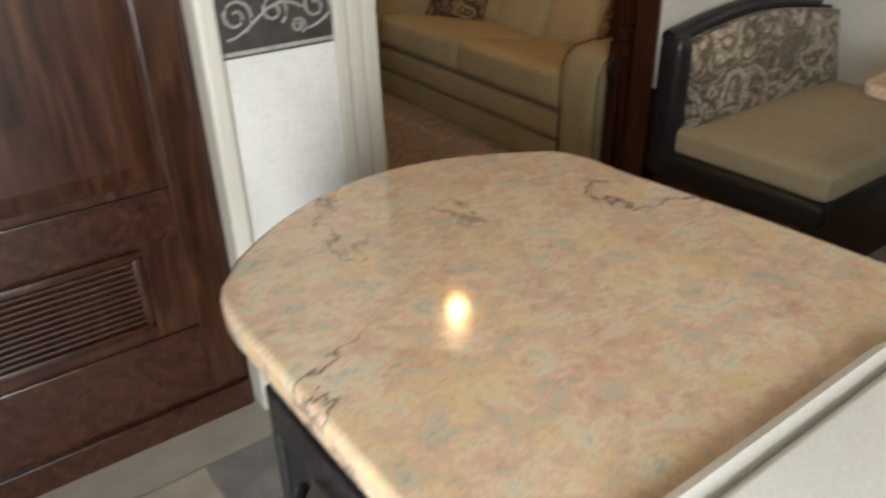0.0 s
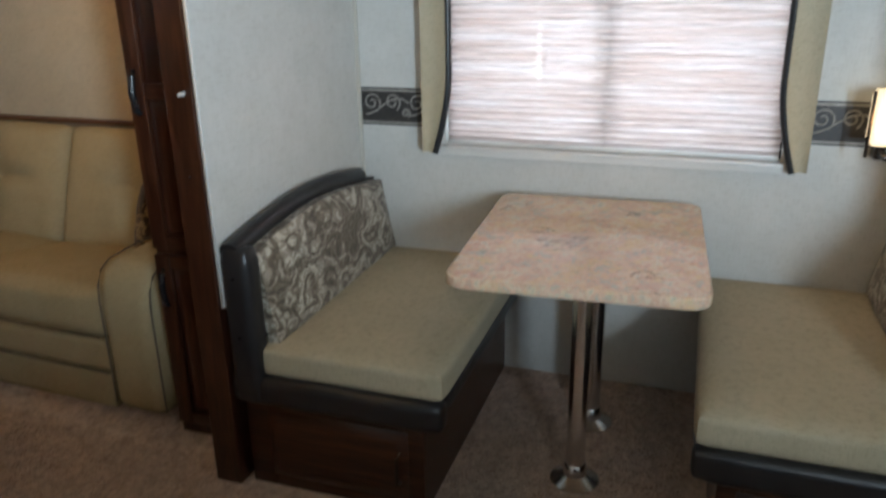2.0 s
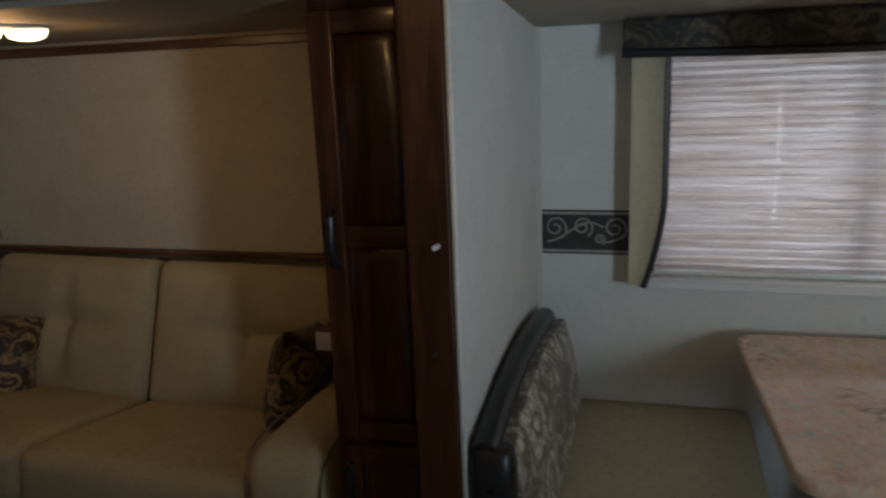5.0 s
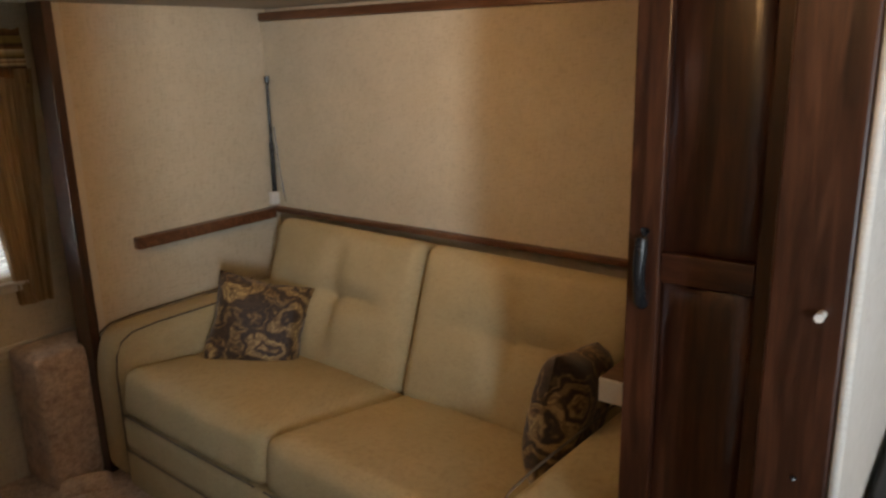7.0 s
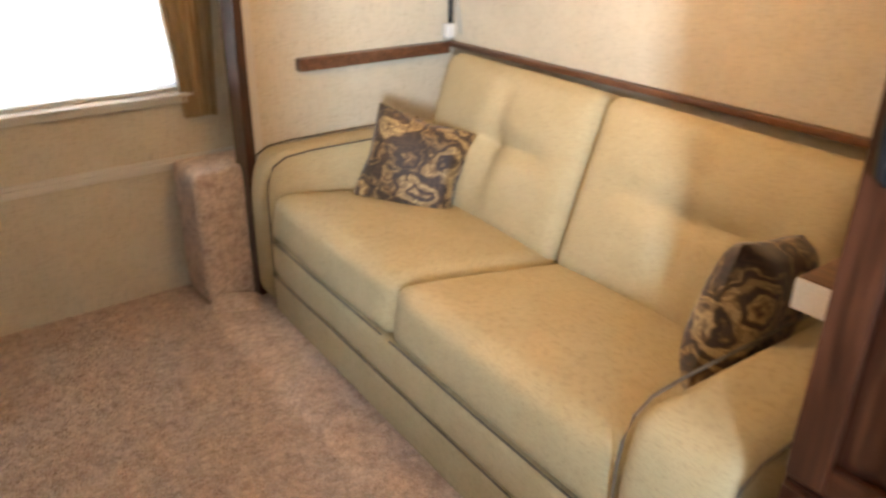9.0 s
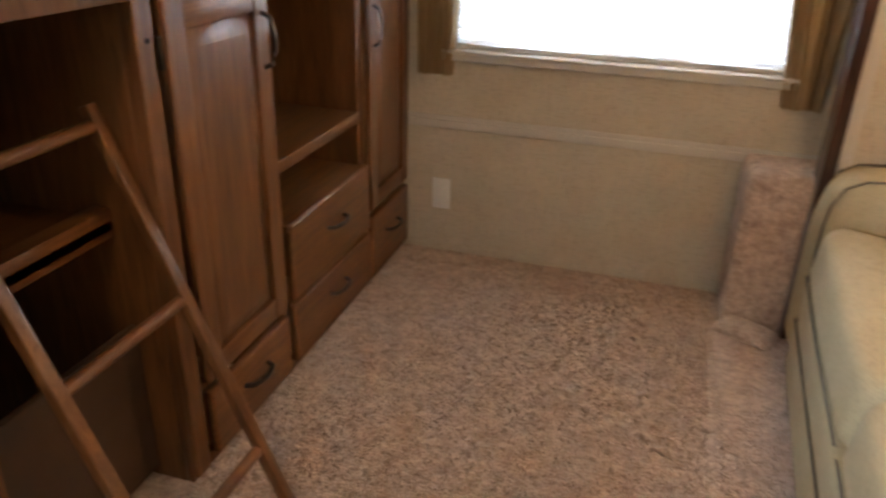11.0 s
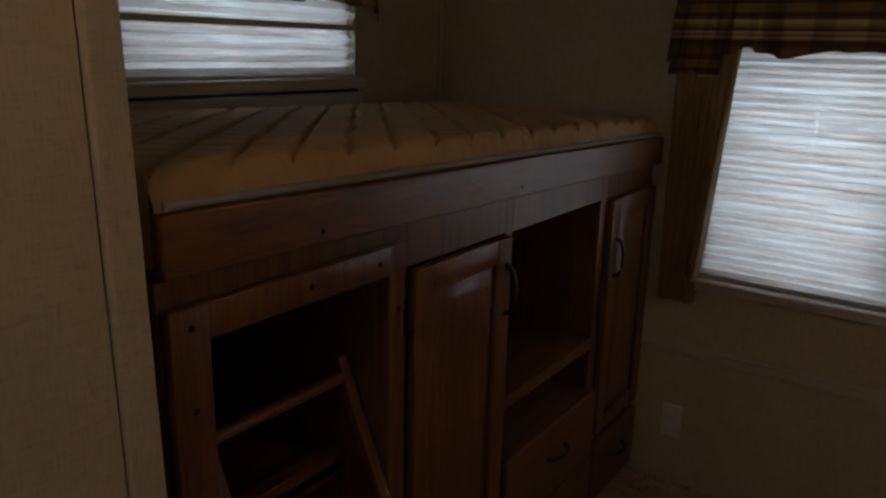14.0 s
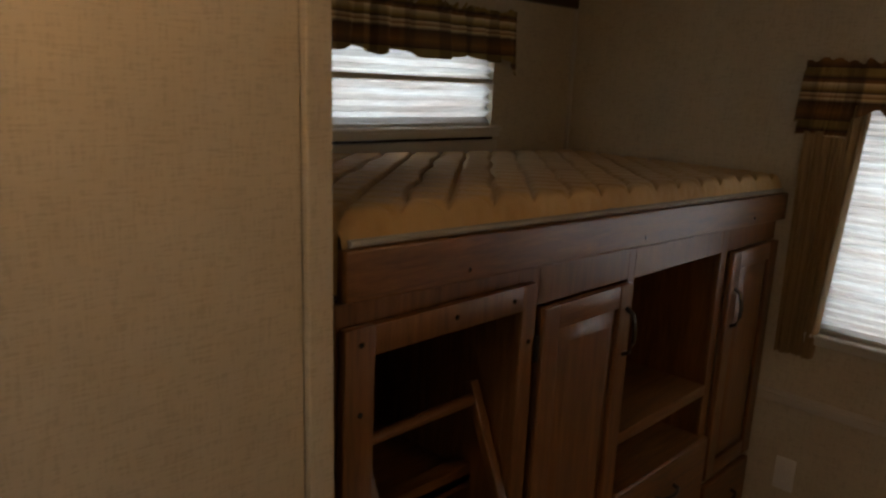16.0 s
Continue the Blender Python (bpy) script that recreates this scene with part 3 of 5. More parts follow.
def window(name, label, axis, face, a0, a1, z0, z1, shade, out, drop, cords, frame_mat, pitch=0.024, fold=0.014, split=True):
    """A window in its opening: frame, pane, sill and a pleated shade with cords. out: +1 or -1, the way to the outside."""
    w = thing(name, ((face, (a0 + a1) / 2, z0) if axis == "x" else ((a0 + a1) / 2, face, z0)), label, "window")
    w["kind"] = "structure"

    def span(p0, p1, b0, b1, c0, c1):
        lo_, hi_ = min(p0, p1), max(p0, p1)
        return ((lo_, b0, c0), (hi_, b1, c1)) if axis == "x" else ((b0, lo_, c0), (b1, hi_, c1))

    f0, f1 = face + out * 0.034, face + out * 0.058
    bars = [span(f0, f1, a0, a0 + 0.03, z0, z1), span(f0, f1, a1 - 0.03, a1, z0, z1), span(f0, f1, a0 + 0.03, a1 - 0.03, z0, z0 + 0.03), span(f0, f1, a0 + 0.03, a1 - 0.03, z1 - 0.03, z1)]
    if split:
        bars.append(span(f0, f1, (a0 + a1) / 2 - 0.012, (a0 + a1) / 2 + 0.012, z0 + 0.03, z1 - 0.03))
    part("window_frame", boxes(*bars, bev=0.003), BRONZE, w)
    part("sill", boxes(span(face - out * 0.026, face + out * 0.001, a0 - 0.025, a1 + 0.025, z0 - 0.038, z0 - 0.001), span(face - out * 0.036, face - out * 0.026, a0 - 0.025, a1 + 0.025, z0 - 0.014, z0 - 0.002), bev=0.004), frame_mat, w)
    part("pleated_shade", pleated(axis, face + out * 0.002, a0 + 0.008, a1 - 0.008, z0 + drop, z1 - 0.01, pitch, out * fold, 0.0012, cords), shade, w, "pleated paper shade, drawn down")
    part("bottom_rail", box(*span(face, face + out * 0.018, a0 + 0.008, a1 - 0.008, z0 + drop - 0.016, z0 + drop - 0.001), 0.002), frame_mat, w)
    return w


window("window_1", "wide window with a pink-beige pleated shade", "x", 3.107, 0.42, 1.57, 0.895, 1.57, SHADE_A, 1, 0.018, (1.23,), WHITE)
window("window_2", "rear window with a white pleated shade drawn down", "y", 4.61, 1.27, 2.33, 0.755, 1.58, SHADE_B, 1, 0.018, (1.56,), TRIM)
bunk_window = window("window_3", "low bunk window with a white pleated shade", "x", 0.22, 3.24, 4.135, 1.355, 1.63, SHADE_B, -1, 0.012, (3.62, 3.86), TRIM, 0.038, 0.022, False)
part("middle_rail", box((0.196, 3.25, 1.500), (0.2235, 4.127, 1.518), 0.003), TRIM, bunk_window, "cream rail between the two shades")
part("ledge", boxes(((0.219, 3.215, 1.262), (0.236, 4.160, 1.306)), bev=0.003), TRIM, bunk_window)
# The shaded gap under the sill is put in as a solid black strip.
part("gap_shade_strip", box((0.219, 3.215, 1.3065), (0.226, 4.140, 1.3165)), BLACK, bunk_window, "black strip put in for the shade of the gap under the sill")

door = thing("door_1", (0.24, 1.985, 0), "closed dark cherry door with raised panel and louvred grille", "door")
door["kind"] = "structure"
part("leaf", boxes(((-0.11, 1.975, 0.012), (0.59, 2.005, 1.87)), bev=0.003), CHERRY, door)
part("stile", box((0.50, 1.964, 0.10), (0.588, 1.976, 1.86), 0.003), CHERRY, door)
part("stile", box((-0.11, 1.964, 0.10), (-0.02, 1.976, 1.86), 0.003), CHERRY, door)
part("rail", box((-0.02, 1.964, 0.56), (0.50, 1.976, 0.68), 0.003), CHERRY_L, door)
part("rail", box((-0.02, 1.964, 0.10), (0.50, 1.976, 0.30), 0.003), CHERRY_L, door)
part("kick_board", box((-0.12, 1.955, 0.0), (0.60, 1.975, 0.085), 0.004), CHERRY_L, door)


def raised(lo, hi, axis, out, slope=0.022, rise=0.010):
    """A raised field with sloping borders; axis and out give the way it faces."""
    bm = bmesh.new()
    i = "xyz".index(axis)
    j, k = [n for n in range(3) if n != i]
    base = lo[i] if out > 0 else hi[i]

    def ring(inset, off):
        vs = []
        for a, b in ((lo[j] + inset, lo[k] + inset), (hi[j] - inset, lo[k] + inset), (hi[j] - inset, hi[k] - inset), (lo[j] + inset, hi[k] - inset)):
            c = [0, 0, 0]
            c[i], c[j], c[k] = base + out * off, a, b
            vs.append(bm.verts.new(c))
        return vs

    rings = [ring(0, 0), ring(0.003, 0.004), ring(slope, rise), ring(slope + 0.004, rise + 0.001)]
    for a, b in zip(rings, rings[1:]):
        for n in range(4):
            bm.faces.new((a[n], a[(n + 1) % 4], b[(n + 1) % 4], b[n]))
    bm.faces.new(rings[-1])
    bm.faces.new(rings[0][::-1])
    bmesh.ops.recalc_face_normals(bm, faces=bm.faces[:])
    return bm


part("raised_panel", raised((0.0, 1.960, 0.70), (0.485, 1.974, 1.78), "y", -1, 0.045, 0.012), CHERRY, door)
grille = part("louvre_frame", boxes(((0.0, 1.957, 0.335), (0.40, 1.972, 0.355)), ((0.0, 1.957, 0.530), (0.40, 1.972, 0.550)), ((0.38, 1.957, 0.355), (0.40, 1.972, 0.530)), ((0.0, 1.957, 0.355), (0.02, 1.972, 0.530)), bev=0.003), CHERRY_L, door)
for i in range(11):
    z = 0.362 + i * 0.0155
    part("slat", turned(box((0.02, 1.957, z), (0.38, 1.974, z + 0.004)), (0.2, 1.966, z + 0.002), "X", -32), CHERRY_L, grille)

# ---- kitchen ----
counter_outline = [(0.29, -1.2), (0.966, -1.2), (0.966, 0.55), (0.955, 0.82), (0.938, 1.00)]
counter_outline += [(0.938 - 0.045 * (1 - math.cos(a)), 1.06 + 0.105 * math.sin(a)) for a in [radians(15 * k) for k in range(1, 6)]]
counter_outline += [(x, 1.262 - 0.16 * ((x - 0.64) / 0.33) ** 2) for x in [0.87 - 0.02 * k for k in range(27)]]
counter_outline += [(0.338 - 0.047 * math.sin(a), 1.11 - 0.11 * (1 - math.cos(a))) for a in [radians(18 * k) for k in range(1, 6)]]
single("countertop", slab(counter_outline, 0.872, 0.910, 0.009), TOP, "clouded pink and ochre stone-look countertop with rounded end", "countertop")
base = thing("kitchen_cabinet", (0.63, 0.0, 0), "dark cherry kitchen base cabinet under the countertop", "cabinet")
part("body", boxes(((0.40, -1.2, 0.08), (0.90, 1.06, 0.872)), bev=0.004), CHERRY, base)
part("plinth", box((0.44, -1.2, 0.004), (0.87, 1.02, 0.08)), BLACK, base)
part("end_panel", raised((0.47, 1.058, 0.16), (0.83, 1.075, 0.80), "y", 1, 0.03), CHERRY, base)
for y0 in (-0.55, 0.0, 0.55):
    part("door", raised((0.899, y0 - 0.25, 0.14), (0.915, y0 + 0.25, 0.80), "x", 1, 0.035), CHERRY, base)
oven = thing("oven", (0.37, 0.83, 0.2), "black built-in oven with dark glass door", "oven")
part("frame", boxes(((0.345, 0.45, 0.66), (0.402, 1.10, 0.735)), ((0.345, 1.085, 0.14), (0.402, 1.10, 0.66)), ((0.345, 0.45, 0.14), (0.402, 0.465, 0.66)), ((0.345, 0.465, 0.14), (0.402, 1.085, 0.17)), bev=0.004), BLACK, oven)
part("glass_door", box((0.352, 0.466, 0.171), (0.398, 1.084, 0.659), 0.002), GLASS_DK, oven, "black glass")
part("handle", tube([(0.342, 0.55, 0.635), (0.325, 0.57, 0.635), (0.325, 0.98, 0.635), (0.342, 1.0, 0.635)], 0.008), BLACK, oven)
sink = thing("sink", (0.6, 0.2, 0.91), "white plastic sink with a raised rounded rim", "sink")


def round_rect(x0, x1, y0, y1, r, n=6):
    pts = []
    for cx, cy, a0 in ((x1 - r, y1 - r, 0), (x0 + r, y1 - r, 90), (x0 + r, y0 + r, 180), (x1 - r, y0 + r, 270)):
        pts += [(cx + r * math.cos(radians(a0 + 90 * k / n)), cy + r * math.sin(radians(a0 + 90 * k / n))) for k in range(n + 1)]
    return pts


part("cover", slab(round_rect(0.38, 0.79, -0.25, 0.52, 0.045), 0.910, 0.936, 0.008), WHITE, sink, "white cover board")
part("rim", tube([(x, y, 0.918) for x, y in round_rect(0.365, 0.808, -0.265, 0.538, 0.055)], 0.013, 8, True), WHITE, sink)


def scroll_band(name, origin, run, out, length, z0, z1, label):
    """A dark border strip with two pale lines and curled scrolls, on a wall. run: the way along it, out: off the wall."""
    e = thing(name, origin, label, "wall border")
    o, r, n = Vector(origin), Vector(run), Vector(out)

    def blk(a0, a1, c0, c1, d0, d1):
        p, q = o + r * a0 + n * d0, o + r * a1 + n * d1
        lo_ = [min(p[i], q[i]) for i in range(3)]
        hi_ = [max(p[i], q[i]) for i in range(3)]
        return (lo_[0], lo_[1], c0), (hi_[0], hi_[1], c1)

    part("strip", box(*blk(0, length, z0, z1, 0.0, 0.003)), BAND_DK, e)
    h = z1 - z0
    for c in (z0 + 0.07 * h, z1 - 0.07 * h):
        part("line", box(*blk(0, length, c - 0.03 * h, c + 0.03 * h, 0.003, 0.0045)), BAND_LT, e)
    mid = (z0 + z1) / 2
    a = 0.30 * h
    while a < length - 0.2 * h:
        for s, da, dz, size in ((1, 0.0, 0.10, 0.27), (-1, 0.60, -0.12, 0.24), (1, 0.98, -0.16, 0.13)):
            cx = a + da * h
            if cx > length - 0.18 * h:
                continue
            pts = []
            for i in range(22):
                ang = radians(-60 + 26 * i) * s
                rad = size * h * (1 - i / 26)
                pts.append(o + r * (cx + rad * math.cos(ang)) + n * 0.004 + Vector((0, 0, mid + s * dz * h + s * rad * math.sin(ang) - o.z)))
            part("scroll", tube(pts, 0.0036, 5), BAND_LT, e)
        stem = [o + r * (a - 0.18 * h + 1.25 * h * q) + n * 0.004 + Vector((0, 0, mid - 0.22 * h * math.cos(q * 4.2) - o.z)) for q in [i / 12 for i in range(13)] if 0 < a - 0.18 * h + 1.25 * h * q < length]
        if len(stem) > 2:
            part("stem", tube(stem, 0.0034, 5), BAND_LT, e)
        a += 1.30 * h
    return e


scroll_band("wall_border", (0.656, 1.925, 0.95), (1, 0, 0), (0, -1, 0), 0.276, 0.95, 1.098, "dark border strip with silver scrolls on the partition")
scroll_band("wall_border", (3.107, 1.905, 0.955), (0, -1, 0), (-1, 0, 0), 0.27, 0.955, 1.095, "dark border strip with silver scrolls beside the window")
scroll_band("wall_border", (3.107, 0.36, 0.955), (0, -1, 0), (-1, 0, 0), 0.40, 0.955, 1.095, "dark border strip with silver scrolls behind the sconce")

# ---- dinette ----
def bench(mirror, label):
    """A dinette bench with its back to the end wall; mirror turns it to face the other way."""
    def Y(y):
        return y if not mirror else 1.895 - y

    def blk(x0, x1, y0, y1, z0, z1):
        p, q = sorted((Y(y0), Y(y1)))
        return (x0, p, z0), (x1, q, z1)

    b = thing("dinette_bench", (2.6, Y(1.6), 0), label, "bench", "benches at the dinette")
    body = part("base", boxes(blk(2.175, 3.105, 1.335, 1.905, 0.0, 0.315), bev=0.004), CHERRY_L, b)
    part("face_frame", boxes(blk(2.163, 2.176, 1.335, 1.39, 0.0, 0.31), blk(2.163, 2.176, 1.82, 1.905, 0.0, 0.31), blk(2.163, 2.176, 1.39, 1.82, 0.0, 0.045), blk(2.163, 2.176, 1.39, 1.82, 0.265, 0.31), bev=0.002), CHERRY_L, b)
    lo_, hi_ = blk(2.150, 2.1635, 1.38, 1.83, 0.04, 0.272)
    drawer = part("drawer_front", raised(lo_, hi_, "x", -1, 0.03, 0.012), CHERRY_L, b)
    hy = Y(1.405)
    part("handle", tube([(2.150, hy, 0.11), (2.128, hy, 0.12), (2.126, hy, 0.16), (2.128, hy, 0.20), (2.150, hy, 0.21)], 0.006), BRONZE, drawer, "dark bronze pull")
    part("seat_edge", padded(*blk(2.128, 2.20, 1.268, 1.93, 0.295, 0.392), 0.028, 8), VINYL, b, "black padded vinyl edge")
    part("seat_side_edge", padded(*blk(2.17, 3.10, 1.270, 1.34, 0.330, 0.398), 0.024, 8), VINYL, b, "black padded vinyl edge")
    part("seat_cushion", padded(*blk(2.150, 3.100, 1.268, 1.86, 0.385, 0.480), 0.024, 14, (0, 0, 0.010)), SEAT, b, "taupe woven seat cushion")
    arch = lambda x: 0.770 + 0.050 * math.sin(math.pi * (x - 2.13) / 0.92)
    bm = bmesh.new()
    nx, nz = 16, 8
    tw = lambda u: u * u * (3 - 2 * u)
    grid = {}
    for side in (0, 1):
        for i in range(nx + 1):
            for j in range(nz + 1):
                x = 2.192 + (3.095 - 2.192) * i / nx
                z0, z1 = 0.47, arch(x) - 0.022
                edge = min(1, 6 * min(i / nx, 1 - i / nx)) ** 0.5 * min(1, 5 * min(j / nz, 1 - j / nz)) ** 0.5
                thick = 0.034 + 0.028 * edge if side else 0
                lean = 0.05 * (1 - j / nz)
                grid[side, i, j] = bm.verts.new((x, Y(1.868 - lean - thick), z0 + (z1 - z0) * j / nz))
    for side in (0, 1):
        for i in range(nx):
            for j in range(nz):
                bm.faces.new([grid[side, i + a, j + c] for a, c in ((0, 0), (1, 0), (1, 1), (0, 1))])
    for i in range(nx):
        for j in (0, nz):
            bm.faces.new([grid[s, i + a, j] for s, a in ((0, 0), (0, 1), (1, 1), (1, 0))])
    for j in range(nz):
        for i in (0, nx):
            bm.faces.new([grid[s, i, j + a] for s, a in ((0, 0), (0, 1), (1, 1), (1, 0))])
    bmesh.ops.recalc_face_normals(bm, faces=bm.faces[:])
    part("back_cushion", bm, PAISLEY, b, "paisley back cushion in grey and cream")
    part("back_board", slab_upright([(x, arch(x) - 0.01) for x in [2.15 + 0.95 * k / 14 for k in range(15)]], 0.33, Y(1.868), Y(1.915)), VINYL, b)
    rail = tube([(x, Y(1.882), arch(x)) for x in [2.135 + 0.86 * k / 18 for k in range(19)]], 0.030, 12)
    part("top_rail", rail, VINYL, b, "black padded vinyl arch")
    part("front_post", padded(*blk(2.118, 2.196, 1.818, 1.914, 0.30, 0.785), 0.028, 8), VINYL, b, "black padded vinyl post")
    for z in (0.52, 0.70):
        part("button", lathe([(0.001, -0.003), (0.006, -0.001), (0.006, 0.002), (0.001, 0.004)], (2.114, Y(1.866), z), 10), BLACK, b)
    return b


def slab_upright(tops, z0, y0, y1):
    """A board under a curved top line, between two y planes."""
    bm = bmesh.new()
    front, back = [], []
    outline = tops + [(tops[-1][0], z0), (tops[0][0], z0)]
    front = [bm.verts.new((x, y0, z)) for x, z in outline]
    back = [bm.verts.new((x, y1, z)) for x, z in outline]
    bm.faces.new(front)
    bm.faces.new(back[::-1])
    for i in range(len(outline)):
        k = (i + 1) % len(outline)
        bm.faces.new((front[i], front[k], back[k], back[i]))
    bmesh.ops.recalc_face_normals(bm, faces=bm.faces[:])
    return bm


bench(False, "dinette bench with taupe seat and paisley back beside the wardrobe")
bench(True, "dinette bench with taupe seat and paisley back under the sconce")

table = thing("dinette_table", (2.63, 0.96, 0), "stone-look laminate dinette table on two chrome legs", "table")
part("tabletop", turned(slab(round_rect(2.210, 3.050, 0.632, 1.308, 0.06), 0.712, 0.746, 0.007), (2.63, 0.97, 0.73), "Z", 3.0), TOP, table, "clouded stone-look laminate top")
for x in (2.46, 2.80):
    leg = part("leg", tube([(x, 0.95, 0.012), (x, 0.95, 0.712)], 0.029, 20), CHROME, table, "chrome tube leg")
    part("flange", lathe([(0.075, 0.0), (0.075, 0.006), (0.055, 0.016), (0.036, 0.026), (0.034, 0.06), (0.030, 0.064)], (x, 0.95, 0.001), 28), CHROME, leg)

# window dressing over the dinette
cor = thing("window_cornice", (3.04, 0.99, 0.88), "padded window cornice with dark paisley top and taupe wings", "window cornice")
part("top_board", padded((2.985, 0.325, 1.548), (3.105, 1.660, 1.652), 0.015, 12, (0.0, 0, 0.004)), PAISLEY_VAL, cor, "dark paisley fabric")
part("bottom_edging", tube([(2.986, 0.325 + 1.335 * k / 20, 1.548 - 0.012 * math.sin(math.pi * k / 20) + 0.010) for k in range(21)], 0.013, 10), VINYL, cor, "black edging")
for y_in, y_out in ((1.545, 1.635), (0.440, 0.350)):
    s = 1 if y_out > y_in else -1

    def wing(u, v, y_in=y_in, y_out=y_out, s=s):
        z = 0.878 + 0.67 * v
        inner = y_in + s * 0.055 * max(0, 1 - v * 2.4) ** 1.6
        return ((3.052 + 0.012 * math.cos(math.pi * (u - 0.5)), inner + (y_out - inner) * u, z), (-1, 0, 0))

    part("side_wing", sheet(wing, 6, 16, 0.05), SEAT, cor, "taupe fabric wing")
    part("wing_edging", tube([(3.05, y_in + s * 0.055 * max(0, 1 - v * 2.4) ** 1.6 - s * 0.004, 0.872 + 0.67 * v) for v in [k / 20 for k in range(21)]], 0.014, 10), VINYL, cor, "black curved edging")

pend = thing("pendant_lamp", (2.45, 0.92, 1.45), "lit cream drum pendant lamp on bronze rods over the table", "lamp")
shade_pts = round_rect(2.31, 2.59, 0.775, 1.065, 0.12, 10)
drum = bmesh.new()
for r_in in (0, 1):
    ring0 = [drum.verts.new((2.45 + (x - 2.45) * (1 - 0.02 * r_in), 0.92 + (y - 0.92) * (1 - 0.02 * r_in), 1.470)) for x, y in shade_pts]
    ring1 = [drum.verts.new((2.45 + (x - 2.45) * (1 - 0.02 * r_in), 0.92 + (y - 0.92) * (1 - 0.02 * r_in), 1.638)) for x, y in shade_pts]
    for i in range(len(shade_pts)):
        k = (i + 1) % len(shade_pts)
        drum.faces.new((ring0[i], ring0[k], ring1[k], ring1[i]))
    if not r_in:
        outer = ring0, ring1
    else:
        for a, b_ in zip(outer, (ring0, ring1)):
            for i in range(len(shade_pts)):
                k = (i + 1) % len(shade_pts)
                drum.faces.new((a[i], a[k], b_[k], b_[i]))
bmesh.ops.recalc_face_normals(drum, faces=drum.faces[:])
part("shade", drum, LAMP_CLOTH, pend, "glowing cream cloth shade")
part("bottom_band", tube([(2.45 + (x - 2.45) * 1.005, 0.92 + (y - 0.92) * 1.005, 1.472) for x, y in shade_pts], 0.0045, 6, True), TRIM, pend)
part("top_band", tube([(2.45 + (x - 2.45) * 1.005, 0.92 + (y - 0.92) * 1.005, 1.637) for x, y in shade_pts], 0.0045, 6, True), TRIM, pend)
for yy in (0.815, 1.025):
    part("seam", tube([(2.313, yy, 1.472), (2.313, yy, 1.636)], 0.0025, 5), TRIM, pend)
part("ceiling_plate", slab(round_rect(2.38, 2.52, 0.82, 1.02, 0.02), 1.676, 1.705, 0.004), BRONZE, pend, "bronze ceiling plate")
for dy in (-0.05, 0.0, 0.06):
    part("rod", tube([(2.45, 0.92 + dy, 1.60), (2.45, 0.92 + dy, 1.68)], 0.006), BRONZE, pend)
part("spider", boxes(((2.31, 0.915, 1.632), (2.59, 0.925, 1.637))), BRONZE, pend)

sc = thing("wall_sconce", (3.06, 0.20, 0.95), "lit wall sconce with a cream shade in a bronze frame", "lamp")
part("shade", padded((2.95, 0.105, 0.985), (3.04, 0.205, 1.150), 0.02, 6), LAMP_CLOTH, sc, "glowing cream shade")
part("bracket", boxes(((3.04, 0.140, 0.93), (3.105, 0.170, 1.10)), ((2.955, 0.147, 0.945), (3.05, 0.163, 0.960)), bev=0.004), BRONZE, sc)
for yy in (0.100, 0.210):
    part("frame_bar", tube([(2.955, yy, 0.955), (2.955, yy, 1.15)], 0.005), BRONZE, sc)
# ---- wardrobe and sofa ----
ward = thing("wardrobe", (2.8, 2.17, 0), "tall dark cherry wardrobe with raised-panel doors beside the sofa", "wardrobe")
part("body", boxes(((2.318, 2.022, 0.0), (3.365, 2.285, 1.69)), bev=0.003), CHERRY, ward)
fas = part("fascia", box((2.128, 1.932, 0.0), (2.30, 2.020, 1.715), 0.004), CHERRY, ward, "dark wood upright fascia board")
part("hook", tube([(2.128, 1.958, 1.205), (2.116, 1.958, 1.205), (2.109, 1.958, 1.205)], 0.0055, 10), WHITE, fas, "small white coat knob")
part("bolt_cap", lathe([(0.002, 0), (0.005, 0.001), (0.004, 0.004), (0.001, 0.005)], (2.126, 1.97, 0.98), 8), BLACK, fas)


def panel_door(y0, y1, z0, z1, fields, name, parent, x=2.318, mat_=None):
    mat_ = mat_ or CHERRY
    d = part(name, box((x - 0.006, y0, z0), (x - 0.001, y1, z1), 0.001), mat_, parent)
    for a, b in ((y0, y0 + 0.054), (y1 - 0.054, y1)):
        part("stile", box((x - 0.022, a, z0), (x - 0.0065, b, z1), 0.003), mat_, d)
    for a, b in fields[0]:
        part("rail", box((x - 0.021, y0 + 0.0545, a), (x - 0.0065, y1 - 0.0545, b), 0.003), CHERRY_L, d)
    for a, b in fields[1]:
        part("raised_panel", raised((x - 0.016, y0 + 0.055, a), (x - 0.0065, y1 - 0.055, b), "x", -1, 0.026, 0.011), mat_, d)
    return d


up = panel_door(2.026, 2.278, 0.690, 1.665, (((0.690, 0.735), (1.156, 1.205), (1.615, 1.665)), ((0.733, 1.158), (1.203, 1.617))), "door", ward)
part("handle", tube([(2.298, 2.250, 1.115), (2.284, 2.250, 1.125), (2.277, 2.250, 1.175), (2.284, 2.250, 1.225), (2.298, 2.250, 1.235)], 0.0105, 10), BLACK, up, "dark arched pull")
low = panel_door(2.026, 2.278, 0.060, 0.670, (((0.060, 0.105), (0.625, 0.670)), ((0.103, 0.627),)), "door", ward)
part("handle", tube([(2.298, 2.250, 0.50), (2.284, 2.250, 0.51), (2.277, 2.250, 0.56), (2.284, 2.250, 0.61), (2.298, 2.250, 0.62)], 0.0105, 10), BLACK, low, "dark arched pull")

